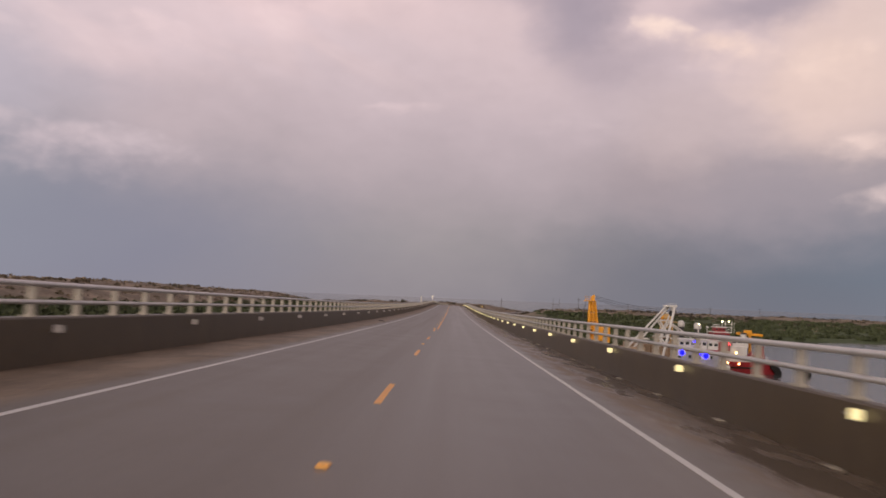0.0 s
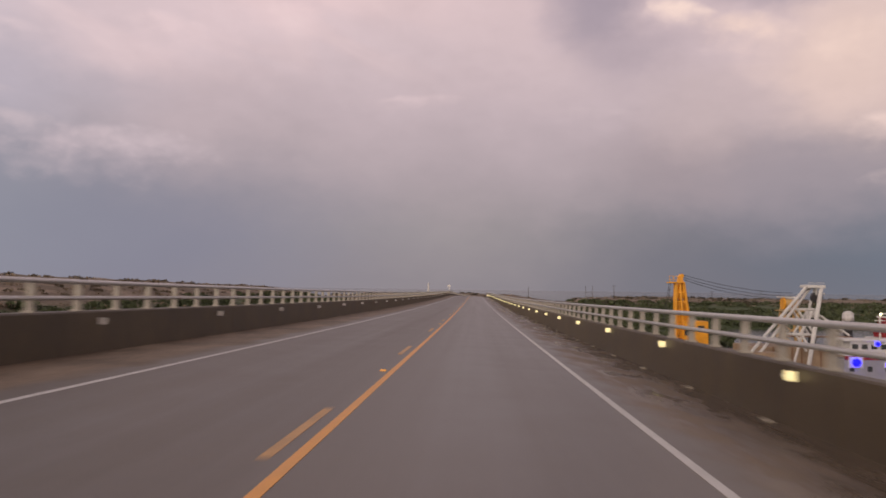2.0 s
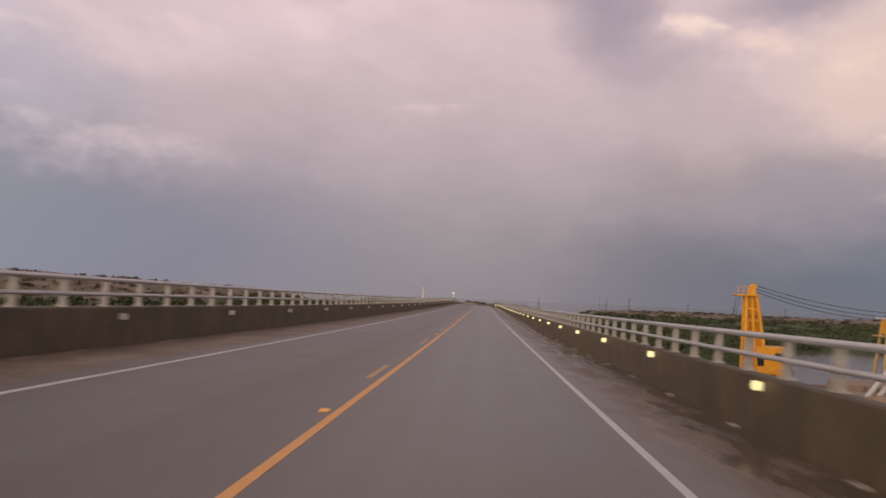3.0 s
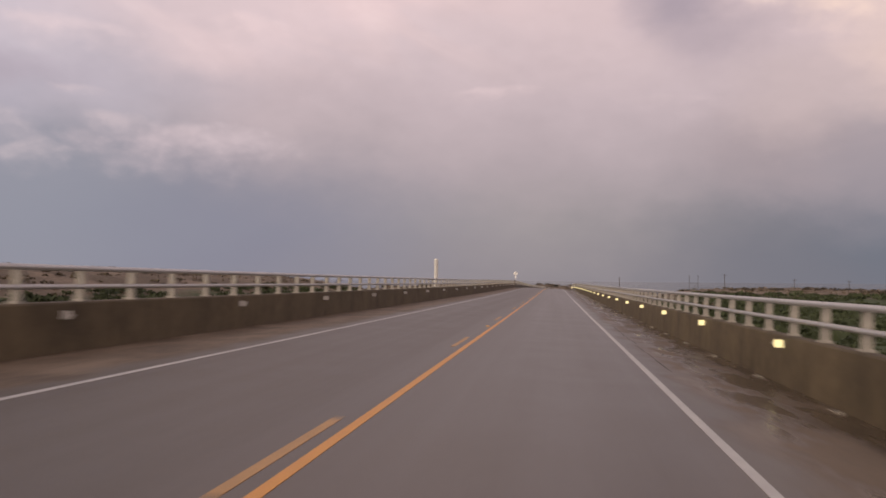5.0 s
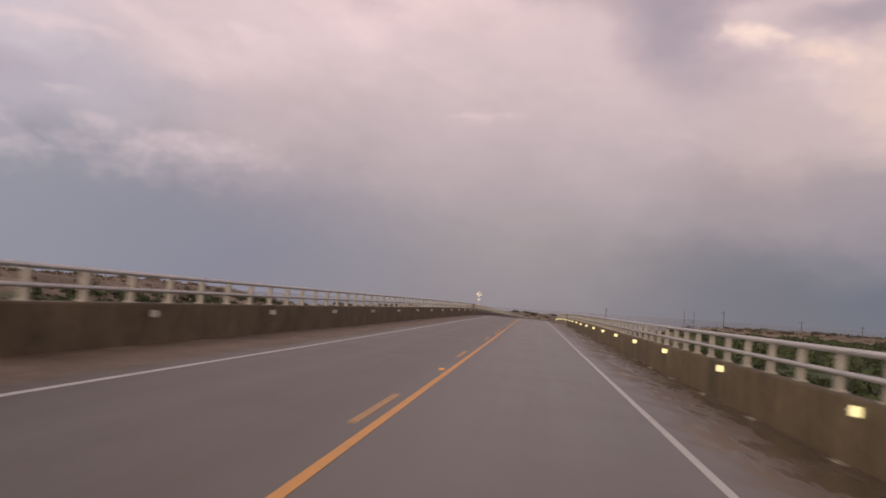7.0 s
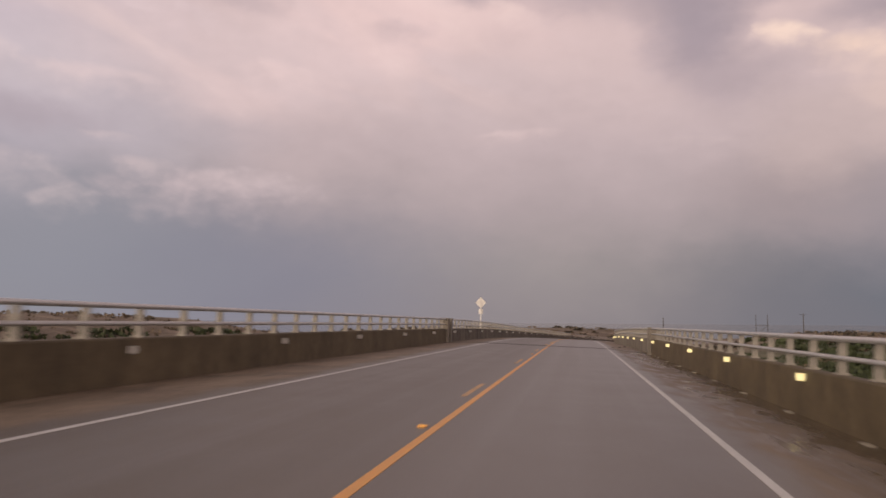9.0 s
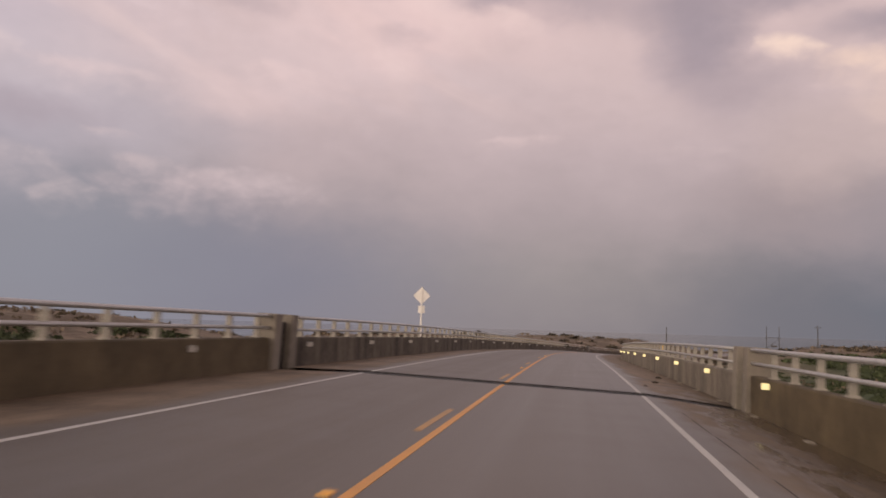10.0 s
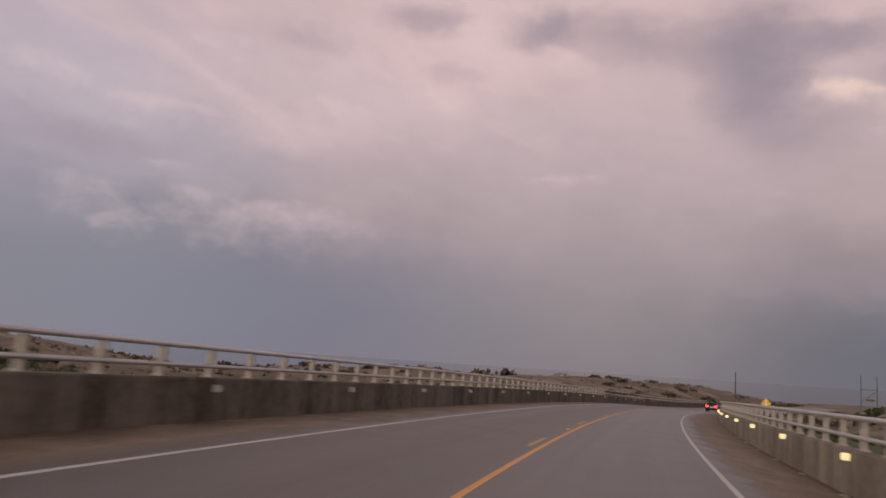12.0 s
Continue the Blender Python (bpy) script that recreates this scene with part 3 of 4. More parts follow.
def scrub(name, spots, mat, label, leaves=28, seed=1):
    """Many low bushes of small leaf clumps, joined."""
    rng = np.random.default_rng(seed)
    verts, faces = [], []
    for x, y, r, tall in spots:
        z = land(x, y)
        n = leaves
        th, u, q = rng.uniform(0, 2 * math.pi, n), rng.uniform(0.0, 1, n), rng.uniform(0.55, 1.05, n)
        ce = np.stack([x + r * q * np.cos(th) * np.sqrt(1 - u * u * 0.9), y + r * q * np.sin(th) * np.sqrt(1 - u * u * 0.9), z + tall * q * u], 1)
        size = r * rng.uniform(0.14, 0.32, n)
        for c, k in zip(ce, size):
            a, b = rng.normal(size=3), rng.normal(size=3)
            a /= np.linalg.norm(a)
            b -= a * (a @ b)
            b /= np.linalg.norm(b)
            i = len(verts)
            verts += [tuple(c - a * k - b * k * 0.5), tuple(c + a * k * 0.9 - b * k * 0.7), tuple(c + a * k * 0.6 + b * k), tuple(c - a * k * 0.7 + b * k * 0.6)]
            faces.append((i, i + 1, i + 2, i + 3))
    me = bpy.data.meshes.new(name)
    me.from_pydata(verts, [], faces)
    me.materials.append(mat)
    return tagged(new(name, me), label, "bushes", kind="stuff")


def scatter(n, x0, x1, y0, y1, r0, r1, flat, seed, lowest=-11.6, gate=0.0, gs=0.02):
    rng, out = np.random.default_rng(seed), []
    while len(out) < n:
        x, y, r = rng.uniform(x0, x1), rng.uniform(y0, y1), rng.uniform(r0, r1)
        if land(x, y) > lowest and fractal(x, y, gs, 4.0) > gate - rng.uniform(0, 0.25):
            near = ((_rs[0] - x) ** 2 + (_rs[1] - y) ** 2).min() if y > 250 else x * x
            if near > 180:
                out.append((x, y, r, r * flat))
    return out


DUNE_LEAF = leaf_surface("dune_shrub_leaf", (0.055, 0.042, 0.026), (0.15, 0.118, 0.075))
HEAD_LEAF = leaf_surface("headland_shrub_leaf", (0.03, 0.026, 0.018), (0.085, 0.066, 0.045))
MARSH_LEAF = leaf_surface("marsh_shrub_leaf", (0.036, 0.047, 0.019), (0.062, 0.078, 0.030))
scrub("marsh_bushes", [q for q in scatter(900, -75, -18, 0, 190, 0.9, 2.2, 0.5, 23, gate=-0.1) + scatter(2600, -70, -16, -20, 420, 0.6, 1.7, 0.55, 3, gate=-0.02) + scatter(420, -100, -58, 230, 430, 0.8, 1.9, 0.5, 13, gate=0.05, gs=0.03) if land(q[0], q[1]) < -2.6], MARSH_LEAF, "dense green marsh bushes below the bridge")
scrub("dune_bushes", scatter(1900, -230, -72, -30, 540, 0.4, 1.2, 0.5, 4, gate=-0.15, gs=0.03), DUNE_LEAF, "dark scattered shrubs on sandy dunes")
scrub("far_marsh_bushes", [q for q in scatter(3600, 15, 600, 200, 590, 1.6, 4.0, 0.26, 5, gate=-0.3) if q[0] > 8 + 0.085 * q[1] + 2.0 * q[2] and land(q[0], q[1]) < -6.4], MARSH_LEAF, "wide belt of green marsh shrubs beyond the water")
scrub("roadside_bushes", scatter(1900, 15, 70, 205, 480, 0.5, 1.2, 0.28, 8, gate=-0.3), MARSH_LEAF, "green bushes on the low land beside the bridge")
STRAW_LEAF = leaf_surface("dry_grass_blade", (0.10, 0.075, 0.05), (0.24, 0.185, 0.13))
scrub("dune_grass", scatter(3000, -180, 330, 400, 720, 0.6, 1.7, 0.45, 9, lowest=-10.5, gate=-0.2), STRAW_LEAF, "dry straw-coloured dune grass tufts", leaves=9)
scrub("ridge_grass", scatter(1800, -220, -60, -30, 420, 0.5, 1.5, 0.5, 10, gate=-0.2), STRAW_LEAF, "dry straw-coloured grass on the dune ridge", leaves=9)
scrub("headland_bushes", [(-76, 600, 5, 1.8), (-69, 604, 4, 2.0), (-45, 606, 4.5, 1.7), (-37, 611, 4, 1.5)] + scatter(380, -110, 320, 480, 680, 0.8, 2.6, 0.5, 6, gate=0.14, gs=0.02), HEAD_LEAF, "dark shrub clumps on the brown headland dunes")

# ---- the bridge deck and its markings ----
JOINT = 304.9
XL, XR = -6.31, 6.09
SPAN = 7.573


def build_road():
    lats = [-6.5, -6.2, -5.4, -4.6, -3.9, -2.6, -1.3, 0, 1.3, 2.6, 3.7, 4.5, 5.2, 6.0, 6.35]
    road = empty("road", Matrix.Identity(4), "wet grey two-lane bridge road with sandy shoulders", "road", kind="structure")
    for a, b in ((S0, JOINT - 0.55), (JOINT + 0.55, S1)):
        part("carriageway", sweep([(q, deck_h(q)) for q in lats], a, b, 2.0, closed=False, uv=True), ASPHALT, road, smooth=True)
    part("deck_slab", sweep([(-6.7, -0.21), (6.5, -0.21), (6.5, -0.7), (4.5, -1.5), (-4.7, -1.5), (-6.7, -0.7)], S0, 440, 4.0), PARAPET_OLD, road)
    bm = sweep([(-6.25, -0.22), (-3.9, -0.03), (3.7, -0.03), (6.05, -0.22), (6.05, -0.3), (-6.25, -0.3)], JOINT - 0.55, JOINT + 0.55, 0.5)
    part("expansion_joint", bm, JOINT_STEEL, road, "dark steel and rubber expansion joint")
    for a in (JOINT - 0.3, JOINT, JOINT + 0.3):
        part("joint_seal", sweep([(-6.2, -0.195), (-3.9, -0.012), (3.7, -0.012), (6.0, -0.195), (6.0, -0.26), (-6.2, -0.26)], a - 0.05, a + 0.05, 0.1), SHIP_DARK, road)

    def stripe(name, lat, w, a, b, mat, step=2.0):
        h = deck_h(lat)
        return part(name, sweep([(lat - w / 2, h + 0.004), (lat + w / 2, h + 0.004), (lat + w / 2, h - 0.01), (lat - w / 2, h - 0.01)], a, b, step), mat, road)
    for a, b in ((S0, JOINT - 0.56), (JOINT + 0.56, 640)):
        stripe("edge_line", -3.775, 0.105, a, b, WHITE_PAINT)
        stripe("edge_line", 3.574, 0.105, a, b, WHITE_PAINT)
        stripe("centre_line", 0.015, 0.108, max(a, 50.4), b, YELLOW_PAINT)
    for k in range(-4, 4):
        stripe("lane_dash", -0.125, 0.108, 8.58 + 12.192 * k, 11.6 + 12.192 * k, YELLOW_PAINT, 3.1)
    for k in range(0, 44):
        a = 50.45 + 12.192 * k
        if not a < JOINT + 0.5 < a + 3.5:
            stripe("lane_dash", -0.245, 0.108, a, a + 3.0, YELLOW_WORN, 3.1)
    # worn seams between lane and shoulder
    rng = np.random.default_rng(17)
    for a, b in ((158.0, 173.0), (287.0, 300.0)):
        while a < b:
            n = float(rng.uniform(0.8, 2.4))
            stripe("pavement_seam", 4.08 + float(rng.uniform(-0.03, 0.03)), float(rng.uniform(0.012, 0.022)), a, a + n, SEAM, 3.5)
            a += n + float(rng.uniform(0.1, 0.8))
    for s in [-21.0, 3.9, 28.2, 49.8] + [70.64 + 24.384 * k for k in range(22)]:
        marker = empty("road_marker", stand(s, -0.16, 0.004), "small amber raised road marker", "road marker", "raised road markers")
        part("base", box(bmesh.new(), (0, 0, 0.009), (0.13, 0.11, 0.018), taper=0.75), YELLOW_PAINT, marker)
        part("lens", box(bmesh.new(), (0, -0.049, 0.012), (0.10, 0.016, 0.016)), AMBER_GLOW, marker, "amber lens")
    grate = bmesh.new()
    box(grate, (0, 0, 0), (0.13, 0.04, 0.02))
    for q in range(5):
        box(grate, (0, 0.055 * (q + 1), 0), (0.13, 0.035, 0.02))
    grate = mesh_of("drain_grate", grate, PALE_METAL)
    for k in range(-28, 76):
        a = 81.0 + 4.35 * k
        if S0 < a and abs(a - JOINT) > 2:
            ob = part("drain_grate", grate, None, road, "metal gutter drain grate, sky reflection put into its pale colour")
            ob.matrix_local = stand(a, 5.95, -0.157)
    for k in range(15):
        s = -20 + 32.0 * k
        pier = empty("bridge_pier", Matrix.Translation(spot(s, 0, 0)), "plain concrete bridge pier", "pier", "bridge piers", "structure")
        bm = bmesh.new()
        z0 = min(land(*spot(s, 0)[:2]), -11) - spot(s, 0)[2] - 1.5
        for q in (-3.6, 3.6):
            beam(bm, (q, 0, z0), (q, 0, -1.9), 0.6, 12)
        part("columns", bm, PARAPET_PALE, pier)
        part("cap", box(bmesh.new(), (-0.1, 0, -1.85), (10.5, 1.3, 0.75)), PARAPET_PALE, pier)


def build_parapet(side):
    """side -1 is the seaward side, 1 the harbour side."""
    face = XL if side < 0 else XR
    wall = empty("parapet", Matrix.Identity(4), "stained concrete bridge parapet with a two-pipe metal railing", "bridge parapet", kind="structure")
    o = lambda d: face + side * d
    up = 0.765 if side < 0 else 0.735
    section = [(o(0), -0.25), (o(0), up - 0.03), (o(0.025), up), (o(0.285), up), (o(0.31), up - 0.03), (o(0.31), -0.75), (o(0.05), -0.75)]
    s = S0
    while s < 520:
        e = min(s + 2 * SPAN, 520)
        if s < JOINT - 0.9 < e:
            e = JOINT - 0.9
        if s < JOINT + 0.9 <= e or JOINT - 0.95 < s < JOINT + 0.9:
            s, e = JOINT + 0.9, JOINT + 0.9 + 2 * SPAN
        part("parapet_panel", sweep(section, s, e - 0.018, 2.6), PARAPET_OLD if s < JOINT else PARAPET_PALE if side < 0 else PARAPET_SUNLIT, wall)
        s = e
    # twin pillars at the expansion joint
    for c in (JOINT - 0.62, JOINT + 0.62):
        m = stand(c, face + side * 0.17, 0)
        bm = box(bmesh.new(), (0, 0, 0.6), (0.56, 0.5, 1.64), bevel=0.02)
        bmesh.ops.transform(bm, matrix=m, verts=bm.verts)
        part("pillar", bm, PILLAR, wall, "pale concrete end pillar")
    # black block added in the open gap to stand for its shade
    bm = box(bmesh.new(), (0, 0, 0.5), (0.3, 0.74, 1.4))
    bmesh.ops.transform(bm, matrix=stand(JOINT, face + side * 0.25, 0), verts=bm.verts)
    part("gap_block", bm, RUBBER, wall, "black block standing for the shaded gap between the pillars")
    for a, b in ((S0, JOINT - 0.86), (JOINT + 0.86, 520)):
        part("top_rail", sweep(ring(o(0.06), 1.35, 0.06, 0.05), a, b, 3.4), RAIL, wall, "pale metal pipe rail", True)
        part("middle_rail", sweep(ring(o(0.06), 1.03 if a < 0 else 0.985, 0.05, 0.042), a, b, 3.4), RAIL, wall, "pale metal pipe rail", True)
    bm = bmesh.new()
    box(bm, (0, 0, 0.018), (0.2, 0.2, 0.036))
    box(bm, (0, 0, 0.33), (0.135, 0.10, 0.60), taper=0.88)
    post = mesh_of("rail_post", bm, POST)
    phase, gap = (0.354, 1.693) if side < 0 else (0.47, 1.697)
    for k in range(-25, 258):
        s = phase + gap * k
        if S0 + 0.5 < s < 430 and abs(s - JOINT) > 1.1:
            ob = part("rail_post", post, None, wall)
            ob.matrix_local = stand(s, o(0.15 if side < 0 else 0.2), up - 0.002)


def build_reflectors():
    plate = mesh_of("plate", box(bmesh.new(), (0, 0, 0), (0.165, 0.012, 0.14), bevel=0.004), SHEETING_GLOW)
    dull = mesh_of("plate", box(bmesh.new(), (0, 0, 0), (0.19, 0.012, 0.14), bevel=0.004), LENS_DULL)
    arm = mesh_of("bracket", box(bmesh.new(), (0, 0.03, 0), (0.2, 0.05, 0.03)), RAIL)
    for k in range(-4, 62):
        for side in (1, -1):
            s = (14.4 if side > 0 else -3.68) + SPAN * k + (0.2 if k >= 39 else 0)
            if side < 0 and s < 50:
                s -= 0.42
            elif side > 0:
                s -= 0.13
            if not S0 < s < 470 or abs(s - JOINT) < 1.0:
                continue
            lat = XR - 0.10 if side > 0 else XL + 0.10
            label = "glowing yellow reflector plate on the parapet" if side > 0 else "dull white reflector plate on the parapet"
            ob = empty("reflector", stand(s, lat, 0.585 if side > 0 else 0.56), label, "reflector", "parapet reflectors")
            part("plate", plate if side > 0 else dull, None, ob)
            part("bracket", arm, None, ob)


build_road()
build_parapet(-1)
build_parapet(1)
build_reflectors()


# ---- litter on the shoulders ----
def clod(name, s, lat, size, mat, label, category, seed):
    """A low lump with a torn outline lying on the deck."""
    rng = np.random.default_rng(seed)
    bm = bmesh.new()
    bmesh.ops.create_icosphere(bm, subdivisions=2, radius=1.0)
    for v in bm.verts:
        k = 1.0 + float(rng.uniform(-0.28, 0.28))
        v.co = Vector((v.co.x * size[0] * k, v.co.y * size[1] * k, max(v.co.z, -0.15) * size[2] * k + 0.15 * size[2]))
    ob = part(name, bm, mat)
    ob.matrix_world = stand(s, lat, deck_h(lat) + 0.004)
    tagged(ob, label, category, "litter on the shoulders")


clod("rubber_scrap", 62.3, -4.9, (0.20, 0.26, 0.05), RUBBER, "torn black rubber scrap on the sandy shoulder", "scrap", 1)
clod("rubber_scrap", 58.5, -4.3, (0.05, 0.32, 0.015), RUBBER, "thin black rubber strip on the sandy shoulder", "scrap", 2)
clod("dirt_clod", 317.5, 5.3, (0.13, 0.16, 0.06), DIRT, "dark dirt clod on the tan shoulder", "dirt clod", 3)
clod("dirt_clod", 312.5, 4.65, (0.12, 0.14, 0.05), DIRT, "dark dirt clod on the tan shoulder", "dirt clod", 4)
clod("dirt_clod", 309.25, 4.05, (0.07, 0.10, 0.03), DIRT, "dark dirt clod on the tan shoulder", "dirt clod", 5)


# ---- things beside the bridge ----
def white_pile():
    base = land(-7.75, 203.2) - 1
    ob = empty("white_pile", Matrix.Translation((-7.18, 203.15, base)), "tall round white pile with a flat cap", "pile")
    top = 1.25 - base
    part("shaft", beam(bmesh.new(), (0, 0, 0), (0, 0, top - 0.06), 0.148, 20), PVC, ob, smooth=False)
    part("cap", beam(bmesh.new(), (0, 0, top - 0.06), (0, 0, top), 0.162, 20, 0.14), BARE_ALU, ob)


def road_sign(x, y, top, ground, face, heading, label, plate=True, size=0.76, post_mat=None):
    ob = empty("road_sign", Matrix.Translation((x, y, ground)) @ Matrix.Rotation(heading, 4, "Z"), label, "road sign")
    h = top - ground
    part("post", box(bmesh.new(), (0, 0, h / 2), (0.09, 0.06, h), bevel=0.01), post_mat or BARE_ALU, ob)
    half = size / math.sqrt(2)
    bm = box(bmesh.new(), (0, 0, 0), (size, 0.012, size), bevel=0.005)
    bmesh.ops.transform(bm, matrix=Matrix.Translation((0, 0.045, h - half)) @ Matrix.Rotation(math.pi / 4, 4, "Y"), verts=bm.verts)
    part("diamond_panel", bm, face, ob, "diamond sign panel")
    if plate:
        part("lower_plate", box(bmesh.new(), (0, 0.045, h - 2 * half - 0.3), (0.42, 0.012, 0.46), bevel=0.005), face, ob, "small square plate")
        part("band", box(bmesh.new(), (0.02, 0.0, h - 2 * half - 0.3), (0.16, 0.08, 0.3)), BARE_ALU, ob)


def utility_pole(x, y, top, label, arm=True, r=0.16):
    z = land(x, y) - 0.5
    ob = empty("utility_pole", Matrix.Translation((x, y, z)), label, "utility pole", "utility poles")
    part("pole", beam(bmesh.new(), (0, 0, 0), (0, 0, top - z), r * 1.25, 10, r * 0.8), WOOD, ob)
    if arm:
        part("crossarm", box(bmesh.new(), (0, 0, top - z - 0.9), (2.6, 0.14, 0.16)), WOOD, ob)
        for q in (-1.15, 0.0, 1.15):
            part("insulator", beam(bmesh.new(), (q, 0, top - z - 0.82), (q, 0, top - z - 0.5), 0.06, 8), SHIP_DARK, ob)


def h_frame(x, y, top):
    z = land(x, y) - 0.5
    ob = empty("power_pylon", Matrix.Translation((x, y, z)), "dark wooden two-legged power line frame", "pylon")
    h = top - z
    for q in (-2.6, 2.6):
        part("leg", beam(bmesh.new(), (q, 0, 0), (q, 0, h), 0.17, 10, 0.12), WOOD, ob)
    part("crossarm", box(bmesh.new(), (0, 0, h * 0.63), (6.4, 0.16, 0.2)), WOOD, ob)
    part("brace", beam(bmesh.new(), (-2.6, 0, h * 0.3), (2.6, 0, h * 0.6), 0.08), WOOD, ob)
    part("switch_box", box(bmesh.new(), (0.4, 0, h * 0.36), (2.6, 0.5, 0.7), bevel=0.05), WOOD, ob)


white_pile()
road_sign(-7.42, 330.8, 1.6, -3.1, BARE_ALU, 0, "bare metal back of a diamond road sign with small plate")
road_sign(17.8, 434, -3.1, land(17.8, 434), SIGN_YELLOW, -0.3, "yellow diamond warning sign on a metal post", False, 0.76)
utility_pole(41.0, 635.5, 1.4, "single dark utility pole on the headland", False, 0.22)
h_frame(86.8, 645, 3.1)
utility_pole(105.2, 645, 4.0, "dark wooden utility pole with crossarm", r=0.2)
utility_pole(146, 645, 1.4, "dark wooden utility pole with crossarm", r=0.18)
utility_pole(177.3, 645, 0.6, "dark wooden utility pole with crossarm", r=0.18)
utility_pole(215, 650, 1.0, "dark wooden utility pole with crossarm", r=0.18)
utility_pole(260, 660, 1.6, "dark wooden utility pole with crossarm", r=0.18)


# ---- the harbour ----
def bars(rows, r, sides=8):
    """Several round bars of one part."""
    bm = bmesh.new()
    for a, b in rows:
        beam(bm, a, b, r, sides)
    return bm


def spud(ob, x, y, top):
    """A black guide pile through the barge with a rounded white cap."""
    part("spud", beam(bmesh.new(), (x, y, -3), (x, y, top - 1.5), 0.6, 16), SHIP_DARK, ob, "black round spud pile")
    bm = beam(bmesh.new(), (x, y, top - 1.5), (x, y, top - 0.6), 0.78, 16)
    ball(bm, (x, y, top - 0.6), 0.78, 0.75)
    part("spud_cap", bm, SHIP_WHITE, ob, "white rounded cap", True)


def barge():
    ob = empty("work_barge", Matrix.Translation((43.5, 173, SEA)), "low flat steel work barge with rusty deck", "barge")
    part("hull", box(bmesh.new(), (0, 0, 0.5), (27, 34, 2.8), bevel=0.25), SHIP_DARK, ob)
    part("deck", box(bmesh.new(), (0, 0, 1.9), (26.4, 33.4, 0.12)), RUST, ob)
    part("winch_house", box(bmesh.new(), (-4.5, -11, 3.4), (4.6, 4.0, 2.9), bevel=0.1), TAN_STEEL, ob, "tan steel winch house")
    part("deck_box", box(bmesh.new(), (-0.5, 6, 2.9), (4.0, 3.0, 2.0), bevel=0.08), RUST, ob)
    part("cargo_hopper", box(bmesh.new(), (1.5, -4.0, 3.6), (11.5, 7.0, 3.4), bevel=0.12), TAN_STEEL, ob, "rusty tan cargo hopper")
    rib = mesh_of("hopper_rib", box(bmesh.new(), (0, 0, 0), (0.16, 0.14, 3.3)), RUST)
    for q in range(9):
        part("hopper_rib", rib, None, ob).location = (-3.6 + 1.28 * q, -7.56, 3.6)
    part("pump_house", box(bmesh.new(), (9.6, -6.5, 3.6), (3.8, 4.4, 3.4), bevel=0.1), TAN_STEEL, ob, "tan steel pump house")
    spud(ob, 12.0, 11.0, 10.3)
    spud(ob, 12.1, -1.0, 10.2)
    for h in (2.4, 3.0):
        part("handrail", beam(bmesh.new(), (-13, -16.2, h), (-5, -16.2, h), 0.045, 6), CRANE_YELLOW, ob, "yellow handrail")
    for q in np.linspace(-13, -5, 6):
        part("handrail_post", beam(bmesh.new(), (q, -16.2, 1.9), (q, -16.2, 3.0), 0.05, 6), CRANE_YELLOW, ob)


